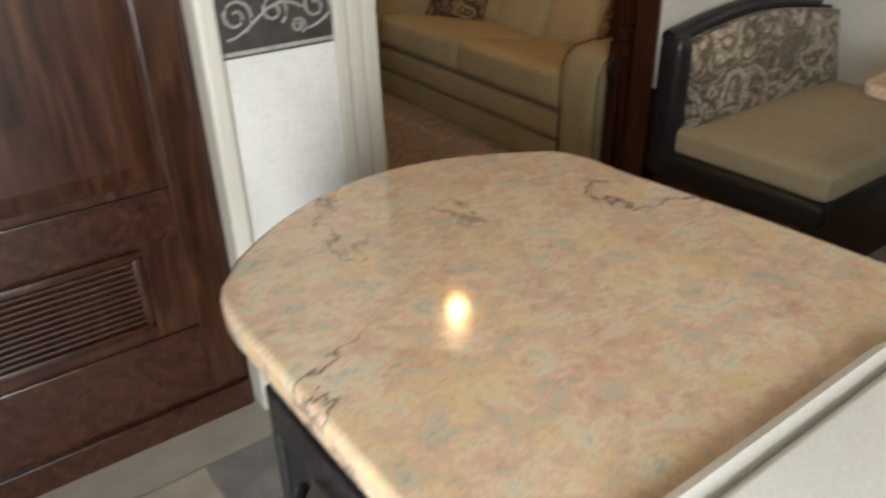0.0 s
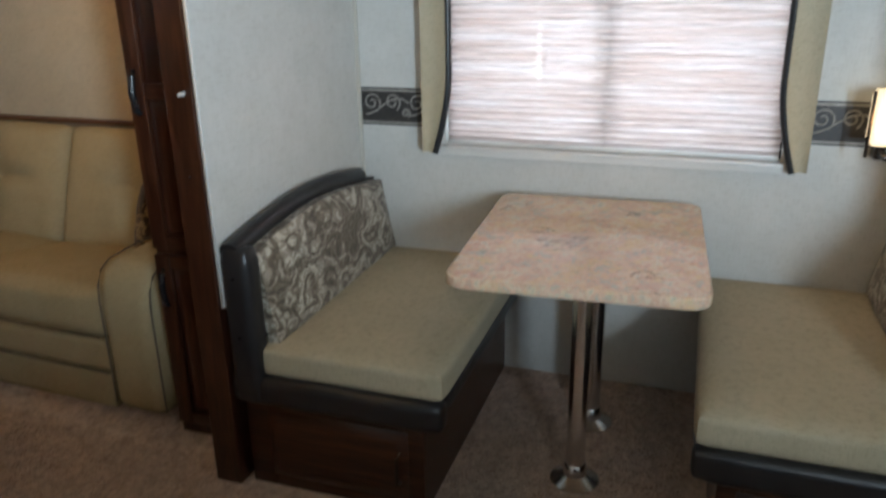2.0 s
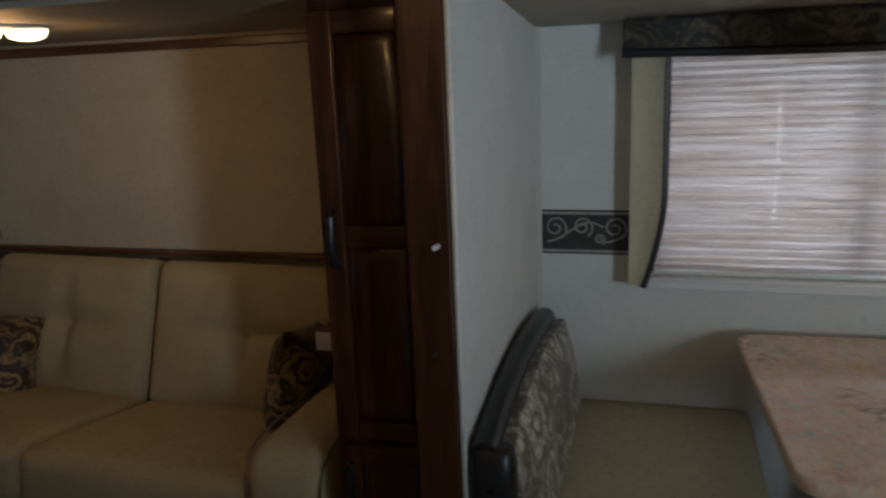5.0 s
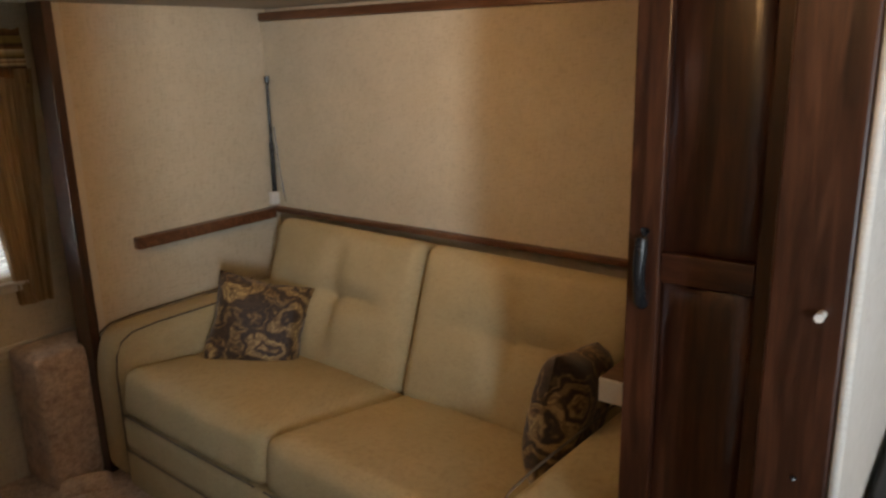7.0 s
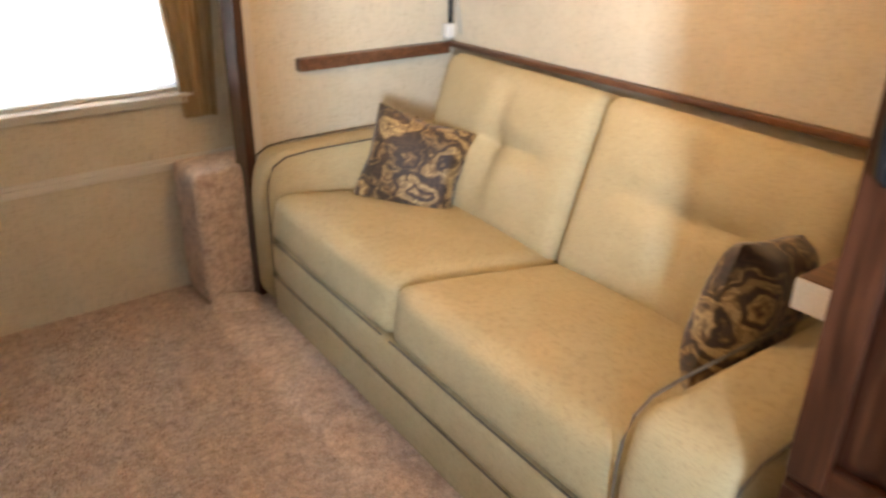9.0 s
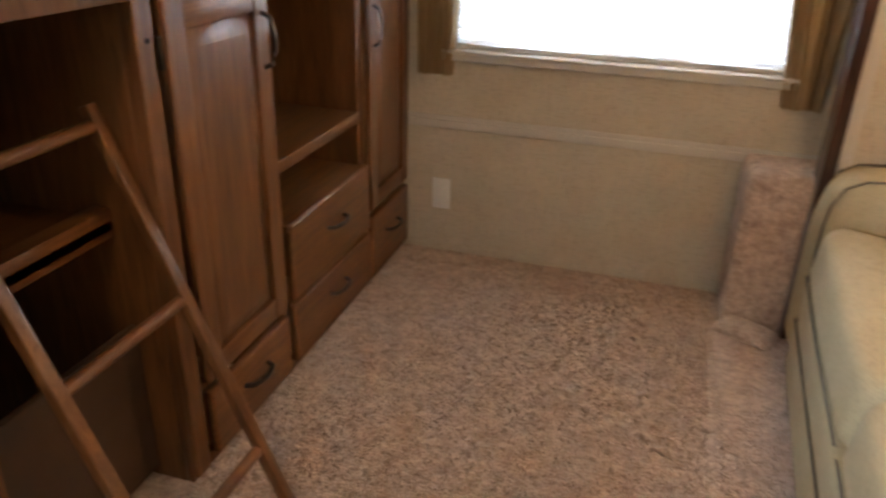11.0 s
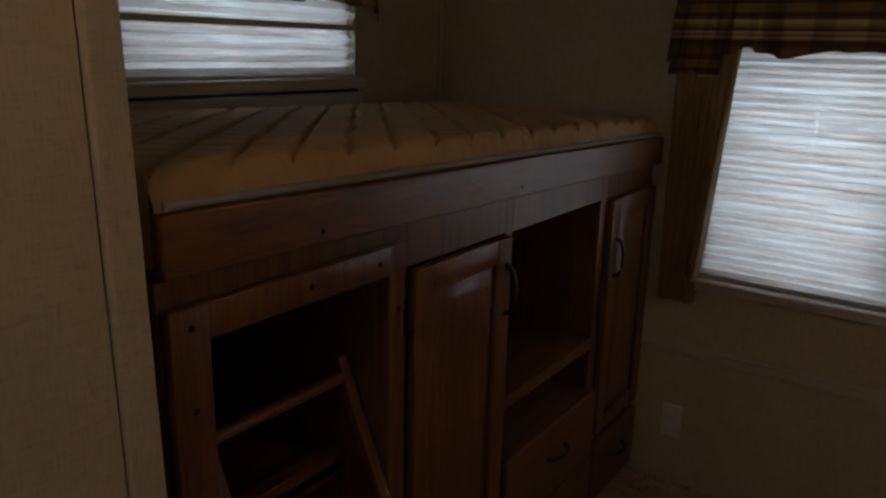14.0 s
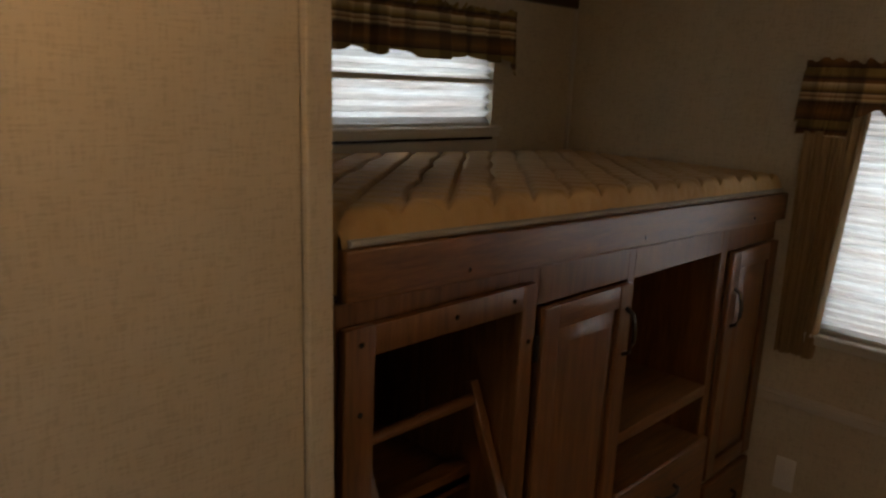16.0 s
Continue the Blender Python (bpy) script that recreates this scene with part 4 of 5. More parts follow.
# folded-up bunk board above the sofa
bunk = thing("fold_up_bunk", (3.35, 3.35, 0.83), "folded-up papered bunk board with brown wood edging above the sofa", "bunk")
part("board", box((3.338, 2.29, 0.872), (3.368, 4.372, 1.650), 0.003), WALL, bunk, "papered face board")
part("bottom_edging", box((3.318, 2.396, 0.850), (3.368, 4.372, 0.871), 0.004), RAIL_WOOD, bunk, "brown wood rail")
part("top_edging", box((3.325, 2.29, 1.651), (3.368, 4.372, 1.684), 0.004), RAIL_WOOD, bunk, "brown wood rail")
strut = part("gas_strut", tube([(3.325, 4.345, 1.40), (3.325, 4.348, 1.15)], 0.007, 10), BLACK, bunk, "black gas strut")
part("cylinder", tube([(3.325, 4.348, 1.15), (3.325, 4.350, 0.93)], 0.011, 10), BLACK, strut)
part("foot", box((3.300, 4.335, 0.885), (3.338, 4.368, 0.94), 0.005), WHITE, strut, "white plastic mount")
part("end_cap", tube([(3.325, 4.345, 1.40), (3.325, 4.345, 1.43)], 0.012, 10), BLACK, strut)
part("cable", tube([(3.33, 4.33, 1.22), (3.325, 4.31, 1.05), (3.33, 4.29, 0.90)], 0.002, 5), BLACK, strut)
single("wall_ledge", box((2.655, 4.335, 0.828), (3.315, 4.375, 0.872), 0.004), RAIL_WOOD, "brown wood ledge along the wall beside the sofa", "ledge")
ledge2 = thing("wall_ledge", (2.9, 2.34, 0.835), "brown wood ledge with a white end face on the wardrobe side", "ledge")
part("board", box((2.447, 2.287, 0.848), (3.315, 2.388, 0.896), 0.003), RAIL_WOOD, ledge2)
part("end_face", box((2.440, 2.300, 0.847), (2.4465, 2.388, 0.895), 0.001), WHITE, ledge2, "white end face")

sofa = thing("sofa", (2.9, 3.38, 0), "oatmeal fabric two-seat sofa with brown cord for piping and shadow lines and tufted back cushions", "sofa")
sofa.rotation_euler = (0, 0, radians(-2.6))
seat_tilt = 9.0
for y0, y1 in ((2.572, 3.385), (3.390, 4.180)):
    c = padded((2.408, y0, 0.292), (3.12, y1, 0.470), 0.045, 18, (0.012, 0, 0.024))
    part("seat_cushion", turned(c, (2.41, 3.4, 0.45), "Y", seat_tilt), SOFA, sofa)
    # Dark cord put in for the shadow line along the cushion's lower edge.
    part("seat_shadow_line", turned(tube([(2.408, y0 + 0.02, 0.302), (2.405, (y0 + y1) / 2, 0.302), (2.408, y1 - 0.02, 0.302)], 0.0028), (2.41, 3.4, 0.45), "Y", seat_tilt), PIPING_SHADOW, sofa, "brown cord for piping and shadow lines")
    ym = (y0 + y1) / 2
    dents = [(2.925, ym, 0.64, 0.085, 0.060)] + [(2.925, ym, 0.64 + 0.045 * k, 0.044, 0.034) for k in range(-5, 5) if k] + [(2.925, ym + 0.045 * k, 0.64, 0.040, 0.034) for k in range(-6, 7) if k]
    b = padded((2.955, y0 + 0.005, 0.335), (3.130, y1 - 0.004, 0.888), 0.050, 34, (0.035, 0.0, 0.0), dents)
    part("back_cushion", turned(b, (3.04, ym, 0.34), "Y", 19), SOFA, sofa)
part("front_rail", padded((2.388, 2.572, 0.164), (2.50, 4.180, 0.286), 0.018, 10, (0.004, 0, 0)), SOFA, sofa)
part("front_panel", padded((2.386, 2.572, 0.016), (2.50, 4.180, 0.160), 0.014, 10), SOFA, sofa)
part("rail_piping", tube([(2.387, 2.58, 0.162), (2.387, 4.175, 0.162)], 0.0026), PIPING_SHADOW, sofa, "brown cord for piping and shadow lines")
part("frame", box((2.45, 2.45, 0.03), (3.30, 4.33, 0.28), 0.01), SOFA, sofa)
part("back_frame", turned(box((3.19, 2.42, 0.10), (3.25, 4.35, 0.80), 0.02), (3.22, 3.4, 0.1), "Y", 5), SOFA, sofa)


def arm(y0, y1, x0=2.375):
    a = padded((x0, y0, 0.022), (3.22, y1, 0.585), 0.055, 16, (0.004, 0.008, 0.010))
    for v in a.verts:
        if v.co.z > 0.26:
            v.co.x += 0.045 * max(0, (v.co.z - 0.40) / 0.18) ** 2 * max(0, 1 - (v.co.x - 2.37) / 0.3)
    ob = part("arm", a, SOFA, sofa)
    for y, s in ((y0 + 0.004, -1), (y1 - 0.004, 1)):
        path = [(x0 + a_, y, z_) for a_, z_ in ((0.014, 0.05), (0.014, 0.44), (0.022, 0.505), (0.046, 0.553), (0.090, 0.578), (0.185, 0.587), (0.725, 0.592))]
        part("piping", tube(path, 0.0036), PIPING_SHADOW, ob, "brown cord for piping and shadow lines")
    return ob


arm(2.338, 2.568)
arm(4.188, 4.350, 2.385)
for x in (2.48, 3.15):
    for y in (2.46, 4.30):
        part("foot", lathe([(0.022, 0), (0.025, 0.03)], (x, y, 0.001), 12), BLACK, sofa)


def pillow(place, yaw, tip, roll_, size, label):
    bm = bmesh.new()
    n = 18
    h = size / 2
    grid = {}
    for s in (1, -1):
        for i in range(n + 1):
            for j in range(n + 1):
                u, v = 2 * i / n - 1, 2 * j / n - 1
                full = ((1 - u**4) * (1 - v**4)) ** 0.5
                pinch = 1 - 0.09 * (1 - abs(u * v)) * max(abs(u), abs(v)) ** 2
                rim = i in (0, n) or j in (0, n)
                co = (u * h * pinch, s * 0.075 * full + 0.006 * math.sin(5 * u + 3 * v), v * h * pinch)
                grid[s, i, j] = grid[1, i, j] if rim and s < 0 else bm.verts.new(co)
    for s in (1, -1):
        for i in range(n):
            for j in range(n):
                bm.faces.new([grid[s, i + a, j + c] for a, c in ((0, 0), (1, 0), (1, 1), (0, 1))])
    bmesh.ops.recalc_face_normals(bm, faces=bm.faces[:])
    moved(bm, pose(*place, tip, roll_, yaw))
    return single("throw_pillow", bm, PAISLEY_DK, label, "pillow", "pillows on the sofa")


pillow((2.885, 3.985, 0.530), -50, -20, 14, 0.36, "brown and gold paisley throw pillow leaning on the sofa back")
pillow((2.86, 2.665, 0.570), 4, 4, 12, 0.355, "brown and gold paisley throw pillow standing against the sofa arm")

dome = thing("ceiling_light", (2.55, 3.32, 1.70), "lit oval twin-lobed ceiling light with bronze base", "lamp")
part("base", lathe([(0.115, 0.0), (0.115, -0.006), (0.105, -0.010)], (2.55, 3.32, 1.699), 28), TRIM, dome)
for d in (-0.058, 0.058):
    lobe = lathe([(0.050, 0.0), (0.049, -0.008), (0.042, -0.020), (0.026, -0.027), (0.006, -0.030)], (0, 0, 0), 20)
    moved(lobe, Matrix.Translation((2.55 - d * 0.62, 3.32 + d * 0.78, 1.6892)) @ Matrix.Rotation(radians(128), 4, "Z") @ Matrix.Diagonal((1.12, 1.5, 1, 1)))
    part("glass_lobe", lobe, LAMP_GLASS, dome, "glowing frosted glass lobe")
dome2 = thing("ceiling_light", (1.40, 2.08, 1.98), "lit oval twin-lobed ceiling light on the main ceiling", "lamp")
part("base", lathe([(0.13, 0.0), (0.13, -0.012), (0.118, -0.020)], (1.40, 2.08, 1.979), 28), TRIM, dome2)
for d in (-0.055, 0.055):
    lobe = lathe([(0.052, 0.0), (0.05, -0.012), (0.040, -0.025), (0.006, -0.034)], (1.40 + 0.9 * d, 2.08 + 0.9 * d, 1.959), 20)
    part("glass_lobe", lobe, LAMP_GLASS, dome2, "glowing frosted glass lobe")

# ---- rear wall ----
def drape(axis, plane, top, bottom, z0, z1, waves, amp, thick=0.006, scallop=0.0, seed=1, ruffle=0.0, dip=0.0):
    """Gathered cloth hung in uneven folds. top, bottom: from and to along the wall; scallop: waviness of the hem; ruffle: of the heading; dip: how far the ends hang lower."""
    rng = random.Random(seed)
    ph = [rng.uniform(0, 6.28) for _ in range(8)]

    def fn(u, v):
        lo_, hi_ = (b_ + (t_ - b_) * v for t_, b_ in zip(top, bottom))
        w = u + 0.35 / waves * math.sin(2 * math.pi * 2.3 * u + ph[1]) + 0.2 / waves * math.sin(2 * math.pi * 5.1 * u + ph[5])
        fold = math.sin(2 * math.pi * waves * w + ph[0]) + 0.45 * math.sin(2 * math.pi * waves * 2.1 * w + ph[2]) + 0.3 * math.sin(2 * math.pi * waves * 0.37 * u + ph[6])
        hem = scallop * (math.sin(2 * math.pi * waves * 0.42 * w + ph[3]) + 0.5 * math.sin(2 * math.pi * waves * w + ph[7])) - dip * abs(2 * u - 1) ** 14
        z = z0 + hem * (1 - v) ** 1.5 + (z1 - z0) * v
        if v > 0.93:
            z += ruffle * (0.6 * math.sin(2 * math.pi * waves * 1.7 * w + ph[4]) + 0.6 * math.sin(2 * math.pi * waves * 3.1 * u + ph[5]))
        gather = 0.35 if 0.80 < v < 0.90 else 1.0
        off = amp * fold * gather * (0.5 + 0.5 * (1 - v)) + (0.45 * amp * math.sin(2 * math.pi * waves * 2.6 * u + ph[4]) if v > 0.93 else 0)
        a = lo_ + (hi_ - lo_) * u
        if axis == "y":
            return (a, plane - abs(amp) * 1.7 - off, z), (0, -1, 0)
        return (plane + abs(amp) * 1.7 + off, a, z), (1, 0, 0)

    return sheet(fn, max(40, int(waves * 14)), 18, thick)


cur = thing("window_curtain", (1.8, 4.58, 0.66), "gathered olive plaid valance with gold-brown side panels on the rear window", "curtain")
part("valance", drape("y", 4.606, (1.135, 2.455), (1.125, 2.46), 1.462, 1.622, 10, 0.017, scallop=0.011, seed=3, ruffle=0.009, dip=0.02), PLAID_X, cur, "olive and brown plaid gathered valance")
part("valance_side", drape("y", 4.590, (1.145, 1.300), (1.128, 1.275), 1.395, 1.60, 2, 0.010, scallop=0.008, seed=5), PLAID_X, cur)
part("side_panel", drape("y", 4.604, (1.150, 1.335), (1.162, 1.278), 0.668, 1.49, 4, 0.011, seed=8), GOLD, cur, "gold-brown pleated side panel")
part("side_panel", drape("y", 4.604, (2.232, 2.478), (2.318, 2.430), 0.662, 1.49, 4, 0.011, seed=9), GOLD, cur, "gold-brown pleated side panel")
cur3 = thing("window_curtain", (0.25, 3.7, 1.58), "gathered olive plaid valance on the bunk window", "curtain")
part("valance", drape("x", 0.226, (3.17, 4.195), (3.15, 4.215), 1.585, 1.745, 10, 0.018, scallop=0.009, seed=4, ruffle=0.011, dip=0.055), PLAID_Y, cur3)

single("carpeted_box", padded((2.245, 4.385, 0.0), (2.50, 4.608, 0.515), 0.026, 14), CARPET, "carpet-covered box in the corner by the rear wall", "carpeted box")
out = thing("wall_outlet", (1.245, 4.605, 0.23), "cream plastic wall outlet", "outlet")
part("plate", box((1.212, 4.601, 0.172), (1.280, 4.610, 0.290), 0.004), WHITE, out)
for z in (0.205, 0.250):
    part("socket", box((1.230, 4.598, z - 0.016), (1.262, 4.602, z + 0.016), 0.003), WHITE, out)

# carpet of the slide-out, with its loose lapped edge
edge = []
rng = random.Random(11)
for k in range(41):
    y = 2.035 + 2.34 * k / 40
    edge.append((2.215 + 0.012 * math.sin(7 * y) + rng.uniform(-0.004, 0.004) + (0.05 if k == 40 else 0), y))
lap = bmesh.new()
lo_v = [lap.verts.new((x, y, 0.0005)) for x, y in edge]
hi_v = [lap.verts.new((x + 0.022, y, 0.016 + 0.004 * math.sin(5 * y))) for x, y in edge]
bk_v = [lap.verts.new((3.36, y, 0.012)) for x, y in edge]
b0_v = [lap.verts.new((3.36, y, 0.0005)) for x, y in edge]
for a, b in ((lo_v, hi_v), (hi_v, bk_v), (bk_v, b0_v), (b0_v, lo_v)):
    for i in range(len(edge) - 1):
        lap.faces.new((a[i], a[i + 1], b[i + 1], b[i]))
lap.faces.new((lo_v[0], hi_v[0], bk_v[0], b0_v[0]))
lap.faces.new((lo_v[-1], hi_v[-1], bk_v[-1], b0_v[-1]))
bmesh.ops.recalc_face_normals(lap, faces=lap.faces[:])
structure("floor_slide", lap, CARPET, "tan carpet of the slide-out with a lapped edge")
flap = padded((2.235, 4.27, 0.0), (2.41, 4.375, 0.040), 0.018, 8, (0, 0, 0.016))
single("carpet_fold", turned(flap, (2.32, 4.32, 0.0), "Z", -28), CARPET, "rumpled fold of tan carpet at the slide-out corner", "carpet fold")

# ---- bunk cabinet ----
XF = 1.095
cab = thing("bunk_cabinet", (0.66, 3.68, 0), "honey-brown wooden cabinet with doors, drawers and open bays under the bunk", "cabinet")
frame_spans = [((2.760, 2.80), (0.0, 1.145)), ((2.80, 3.235), (1.058, 1.145)), ((3.235, 3.305), (0.0, 1.145)), ((3.305, 3.675), (1.045, 1.145)), ((3.305, 3.675), (0.0, 0.03)), ((3.675, 3.705), (0.0, 1.145)), ((3.705, 4.21), (1.042, 1.145)), ((3.705, 4.21), (0.0, 0.03)), ((4.21, 4.255), (0.0, 1.145)), ((4.255, 4.608), (1.04, 1.145)), ((4.255, 4.608), (0.0, 0.03)), ((3.305, 3.675), (0.205, 0.22)), ((4.255, 4.608), (0.255, 0.27))]
part("face_frame", boxes(*[((XF - 0.019, a, c), (XF, b, d)) for (a, b), (c, d) in frame_spans], bev=0.0015), OAK, cab)
part("side", box((0.24, 3.235, 0.0), (XF - 0.02, 3.253, 1.14)), OAK, cab)
part("side", box((0.24, 3.680, 0.0), (XF - 0.02, 3.698, 1.14)), OAK, cab)
part("side", box((0.24, 4.215, 0.0), (XF - 0.02, 4.233, 1.14)), OAK, cab)
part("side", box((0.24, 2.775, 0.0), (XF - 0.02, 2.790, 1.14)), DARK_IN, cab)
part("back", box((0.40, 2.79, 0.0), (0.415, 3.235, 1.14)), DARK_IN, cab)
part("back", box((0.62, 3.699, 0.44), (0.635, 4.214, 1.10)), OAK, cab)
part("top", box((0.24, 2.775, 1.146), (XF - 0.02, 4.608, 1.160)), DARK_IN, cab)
part("shelf", box((0.42, 2.79, 0.615), (XF - 0.10, 3.234, 0.635)), OAK_L, cab)
part("cleat", box((XF - 0.14, 2.792, 0.60), (XF - 0.10, 3.232, 0.66), 0.003), OAK_L, cab)
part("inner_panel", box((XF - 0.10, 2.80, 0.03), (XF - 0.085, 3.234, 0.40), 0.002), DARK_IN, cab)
opening = part("opening_frame", boxes(((XF, 2.766, 0.715), (XF + 0.020, 2.832, 1.105)), ((XF, 3.232, 0.02), (XF + 0.018, 3.275, 1.105)), ((XF, 2.832, 1.050), (XF + 0.020, 3.232, 1.105)), bev=0.003), OAK, cab, "screwed-on frame without a door")
for y, z in ((2.80, 1.075), (2.80, 0.95), (2.80, 0.76), (3.03, 1.078), (3.20, 1.078), (3.255, 0.98)):
    s_ = lathe([(0.0055, 0), (0.005, 0.0015), (0.001, 0.002)], (0, 0, 0), 8)
    part("screw", moved(s_, Matrix.Translation((XF + 0.0202, y, z)) @ Matrix.Rotation(radians(90), 4, "Y")), BLACK, opening, "dark screw head")


def pull(parent, ends, out_=0.028, r=0.006):
    a, b = Vector(ends[0]), Vector(ends[1])
    m = (a + b) / 2
    o = Vector((out_, 0, 0))
    part("handle", tube([a, a * 0.92 + b * 0.08 + o * 0.7, a * 0.7 + b * 0.3 + o, m + o * 1.08, a * 0.3 + b * 0.7 + o, a * 0.08 + b * 0.92 + o * 0.7, b], r, 10), BRONZE, parent, "dark bronze arched pull")


def oak_door(y0, y1, z0, z1, w=0.058):
    d = part("door", box((XF + 0.001, y0 + 0.001, z0 + 0.001), (XF + 0.006, y1 - 0.001, z1 - 0.001)), OAK, cab)
    for a, b in ((y0, y0 + w), (y1 - w, y1)):
        part("stile", box((XF + 0.0065, a, z0), (XF + 0.022, b, z1), 0.004), OAK, d)
    for a, b in ((z0, z0 + w), (z1 - w, z1)):
        part("rail", box((XF + 0.0065, y0 + w + 0.0004, a), (XF + 0.0212, y1 - w - 0.0004, b), 0.004), OAK_L, d)
    part("raised_panel", raised((XF + 0.0065, y0 + w + 0.001, z0 + w + 0.001), (XF + 0.016, y1 - w - 0.001, z1 - w - 0.001), "x", 1, 0.034, 0.012), OAK, d)
    return d


d1 = oak_door(3.308, 3.672, 0.225, 1.042)
pull(d1, ((XF + 0.021, 3.645, 0.86), (XF + 0.021, 3.645, 0.98)))
for z in (0.92, 0.34):
    part("hinge", tube([(XF + 0.008, 3.302, z), (XF + 0.008, 3.302, z + 0.06)], 0.006), BRONZE, d1)
d2 = oak_door(4.258, 4.600, 0.275, 1.038)
pull(d2, ((XF + 0.021, 4.288, 0.80), (XF + 0.021, 4.288, 0.92)))


def drawer(y0, y1, z0, z1):
    d = part("drawer_front", box((XF + 0.001, y0, z0), (XF + 0.024, y1, z1), 0.006, 3), OAK_L, cab)
    ym, zm = (y0 + y1) / 2, (z0 + z1) / 2 + 0.02
    pull(d, ((XF + 0.024, ym - 0.055, zm), (XF + 0.024, ym + 0.055, zm)))


drawer(3.308, 3.672, 0.032, 0.202)
drawer(3.708, 4.235, 0.225, 0.445)
drawer(3.708, 4.235, 0.032, 0.212)
drawer(4.258, 4.600, 0.032, 0.252)
part("bay_shelf", box((0.62, 3.699, 0.582), (XF + 0.002, 4.214, 0.617), 0.003), OAK_L, cab)
part("bay_floor", box((0.62, 3.699, 0.425), (XF + 0.018, 4.214, 0.447), 0.003), OAK_L, cab)

def settled(bm):
    """Lets a part of the bunk drop a little towards the rear wall."""
    for v in bm.verts:
        v.co.z -= 0.024 * (v.co.y - 2.76)
    return bm


rail_ = thing("bunk_rail", (1.11, 3.68, 1.15), "honey-brown bunk front rail over the cabinet", "bunk rail")
part("board", settled(box((XF + 0.001, 2.760, 1.153), (XF + 0.028, 4.608, 1.241), 0.004)), OAK_L, rail_)
for y in (3.05, 3.692, 4.35):
    s_ = lathe([(0.005, 0), (0.004, 0.0015), (0.001, 0.002)], (0, 0, 0), 8)
    part("screw", moved(s_, Matrix.Translation((XF + 0.0282, y, 1.176 - 0.024 * (y - 2.76))) @ Matrix.Rotation(radians(90), 4, "Y")), BLACK, rail_)

# mattress with a quilted top
mat_b = bmesh.new()
nx, ny = 150, 340
x0, x1, y0, y1, z0, z1 = 0.245, 1.096, 2.762, 4.592, 1.163, 1.298


def quilt(a, b):
    """Stitched diamonds: deep soft grooves along two diagonals. a runs across the bed and down its side."""
    a, b = a + 0.004 * math.sin(b * 23), b + 0.004 * math.sin(a * 29)
    s1, s2 = abs(math.sin((a * 1.15 + b) * 25)), abs(math.sin((a * 1.15 - b) * 25))
    return 0.012 * (1 - math.exp(-((min(s1, s2) / 0.21) ** 2))) - 0.007


def round_off(d, r):
    return 0 if d >= r else r - math.sqrt(max(0, r * r - (r - d) ** 2))


def drop_at(y):
    return 0.024 * (y - 2.76)


top_v = {}
for i in range(nx + 1):
    for j in range(ny + 1):
        x, y = x0 + (x1 - x0) * i / nx, y0 + (y1 - y0) * j / ny
        off_ = round_off(min(x1 - x, x - x0, y1 - y, y - y0) + 1e-6, 0.030)
        top_v[i, j] = mat_b.verts.new((x, y, z1 - off_ * 0.9 + quilt(x, y) - drop_at(y)))
for i in range(nx):
    for j in range(ny):
        mat_b.faces.new((top_v[i, j], top_v[i + 1, j], top_v[i + 1, j + 1], top_v[i, j + 1]))
rows_v = [[top_v[nx, j] for j in range(ny + 1)]]
for k in range(1, 9):
    row = []
    for j in range(ny + 1):
        y = y0 + (y1 - y0) * j / ny
        low = z0 + (z1 - 0.030 - drop_at(y) - z0) * (1 - k / 8)
        row.append(mat_b.verts.new((x1 + 0.008 * math.sin(math.pi * k / 8) + 0.8 * quilt(x1 + 0.02 + 0.11 * k / 8, y), y, low)))
    rows_v.append(row)
for a, b in zip(rows_v, rows_v[1:]):
    for j in range(ny):
        mat_b.faces.new((a[j], b[j], b[j + 1], a[j + 1]))
for j_side in (0, ny):
    foot = [mat_b.verts.new((x0 + (x1 - x0) * i / nx, y0 + (y1 - y0) * j_side / ny, z0)) for i in range(nx + 1)]
    for i in range(nx):
        mat_b.faces.new((top_v[i, j_side], top_v[i + 1, j_side], foot[i + 1], foot[i]))
bmesh.ops.recalc_face_normals(mat_b, faces=mat_b.faces[:])
matt = thing("mattress", (0.66, 3.64, 1.163), "tan quilted bunk mattress with grey tape edge, bare", "mattress")
part("ticking", mat_b, MATTRESS, matt)
part("tape_edge", settled(tube([(x1 + 0.012, 2.775, 1.249), (x1 + 0.013, 3.6, 1.249), (x1 + 0.010, 4.585, 1.249)], 0.007)), GREY_TAPE, matt, "grey tape edge")

# ladder leaning into the open bay
lad = thing("ladder", (1.3, 3.1, 0), "small honey-brown wooden bunk ladder leaning into the open bay", "ladder")
foot_x, top_x, top_z = 1.36, 1.00, 0.86


def on_ladder(s):
    return foot_x + (top_x - foot_x) * s, top_z * s


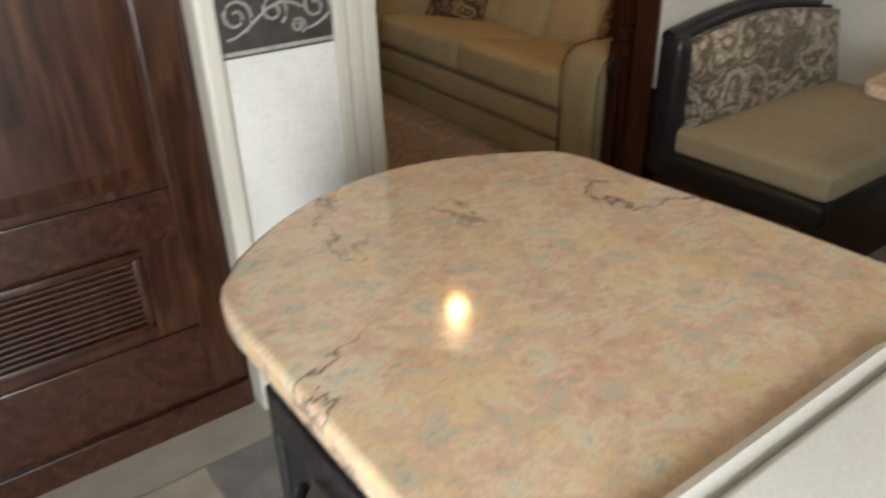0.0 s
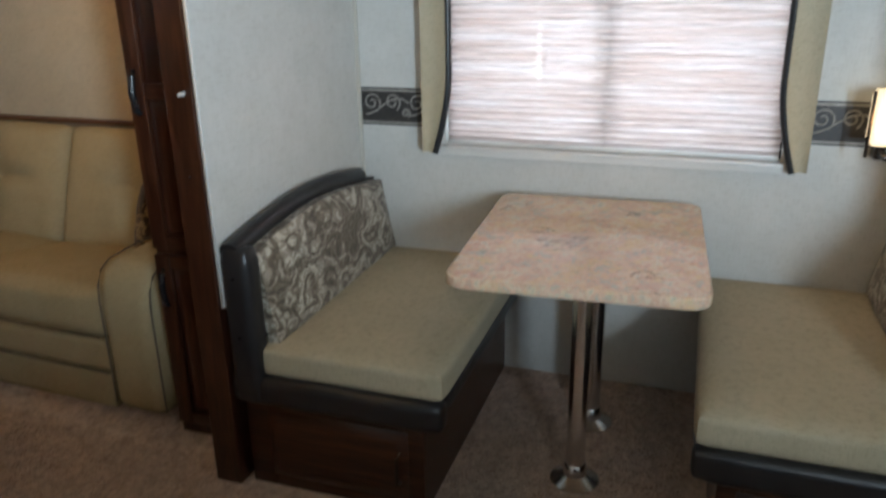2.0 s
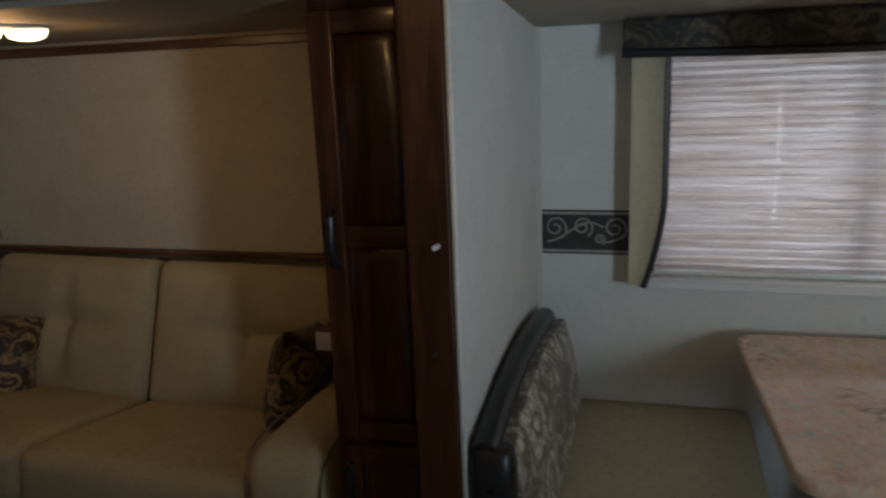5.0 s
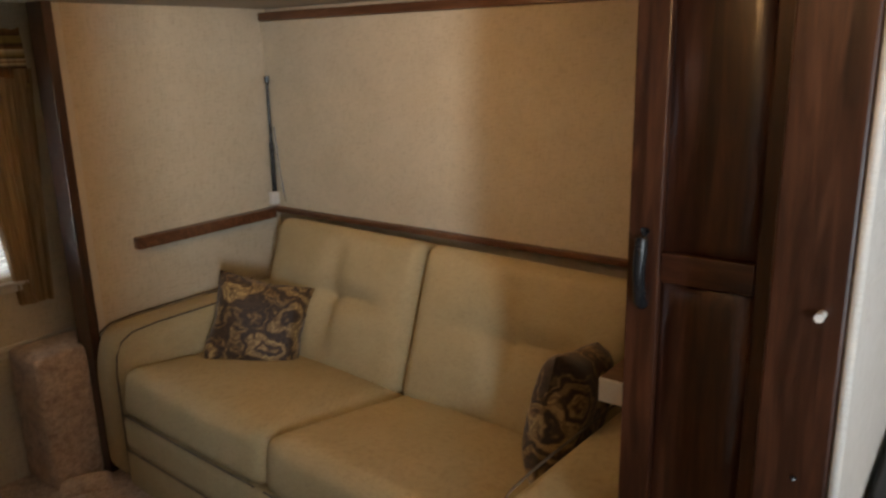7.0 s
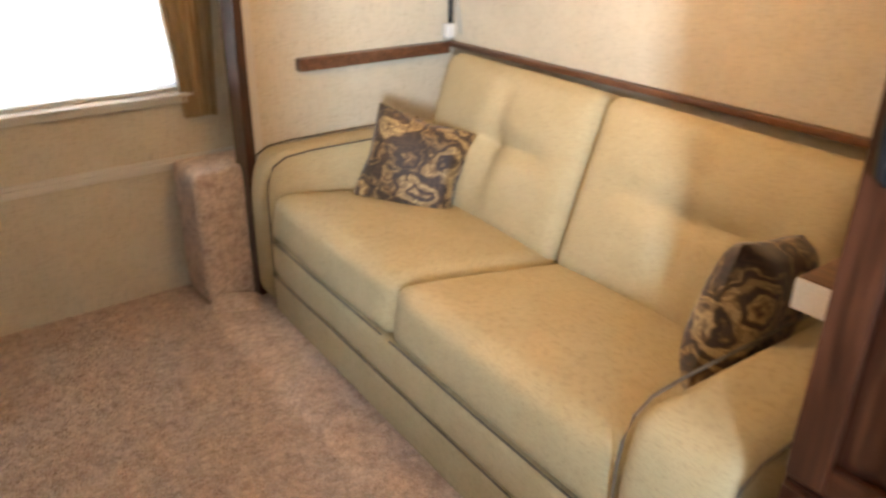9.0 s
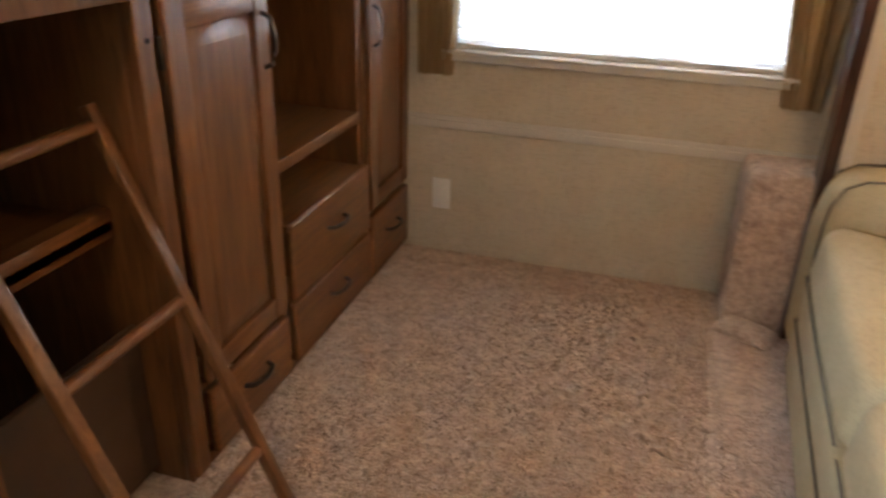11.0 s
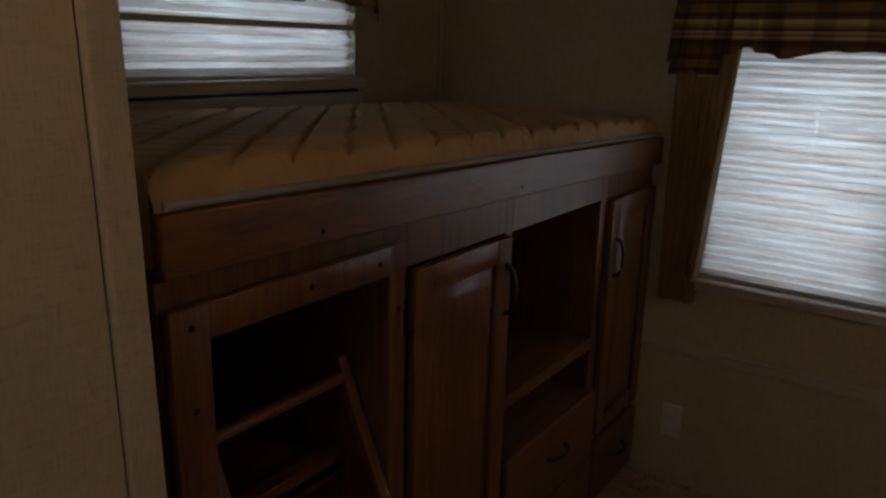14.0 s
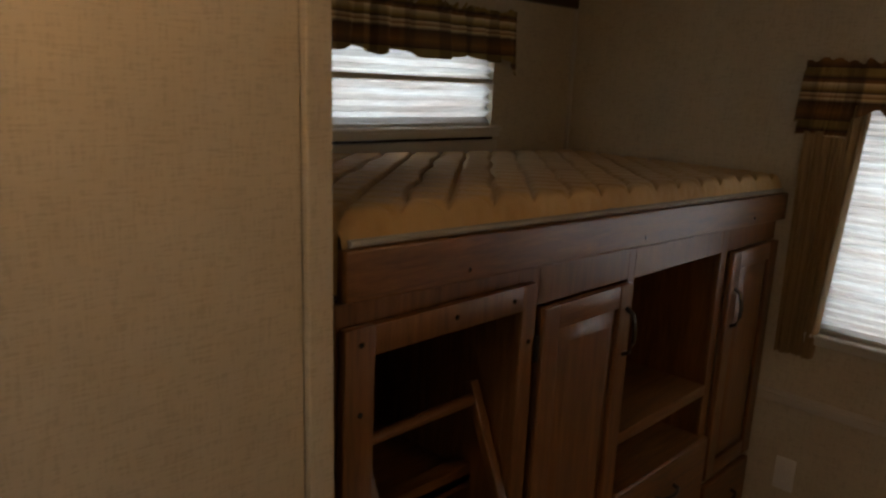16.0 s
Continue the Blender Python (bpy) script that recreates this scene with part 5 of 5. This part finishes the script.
for y in (2.880, 3.213):
    bm = box((-0.011, y - 0.0125, 0.0), (0.011, y + 0.0125, 1.0 * math.hypot(foot_x - top_x, top_z)), 0.002)
    part("stile", moved(bm, Matrix.Translation((foot_x, 0, 0.006)) @ Matrix.Rotation(-math.atan2(foot_x - top_x, top_z), 4, "Y")), OAK, lad)
for s in (0.20, 0.58, 0.965):
    x, z = on_ladder(s)
    part("rung", tube([(x, 2.892, z), (x, 3.201, z)], 0.013, 12), OAK_L, lad)

# ---- pieces of the kitchen floor ----
tile_meshes = []
for k in range(6):
    rng = random.Random(20 + k)
    bm = add_box(bmesh.new(), (-0.0985, -0.0985, 0), (0.0985, 0.0985, 0.0026 + 0.0004 * rng.random()), 0.0012, 1)
    me = bpy.data.meshes.new("tile")
    bm.to_mesh(me)
    bm.free()
    me.materials.append(TILE_G if k % 3 == 0 else TILE)
    tile_meshes.append(me)
rng = random.Random(5)
for i in range(9):
    for j in range(18):
        x, y = -0.70 + 0.2 * i, -1.50 + 0.2 * j
        if x > 0.9 or y > 1.9:
            continue
        t_ = new("tile", rng.choice(tile_meshes))
        t_.location, t_.parent = (x, y, 0.004), vinyl

# ---- carpet pile ----
pile_rng = np.random.default_rng(3)
spots = []
for xa, xb, ya, yb, count, zb in ((1.10, 2.215, 2.0, 4.61, 52000, 0.0), (1.0, 2.16, 0.9, 2.0, 14000, 0.0), (2.24, 2.44, 2.3, 4.33, 10000, 0.013), (2.17, 3.1, 0.63, 1.33, 13000, 0.0)):
    p = np.column_stack([pile_rng.uniform(xa, xb, count), pile_rng.uniform(ya, yb, count), np.full(count, zb)])
    spots.append(p)
spots = np.concatenate(spots)
count = len(spots)
ang = pile_rng.uniform(0, 2 * np.pi, count)
wide = pile_rng.uniform(0.0016, 0.0034, count)
tall = pile_rng.uniform(0.004, 0.009, count)
side_ = np.column_stack([np.cos(ang), np.sin(ang), np.zeros(count)]) * wide[:, None]
lean_ = np.column_stack([pile_rng.normal(0, 0.0035, count), pile_rng.normal(0, 0.0035, count), tall])
verts = np.stack([spots - side_, spots + side_, spots + lean_ + 0.5 * side_, spots + lean_ - 0.5 * side_], 1).reshape(-1, 3)
me = bpy.data.meshes.new("carpet_pile")
me.from_pydata(verts.tolist(), [], np.arange(4 * count).reshape(-1, 4).tolist())
me.materials.append(CARPET)
tagged(new("carpet_pile", me), "fuzzy tan cut pile of the carpet", "carpet pile", kind="stuff")
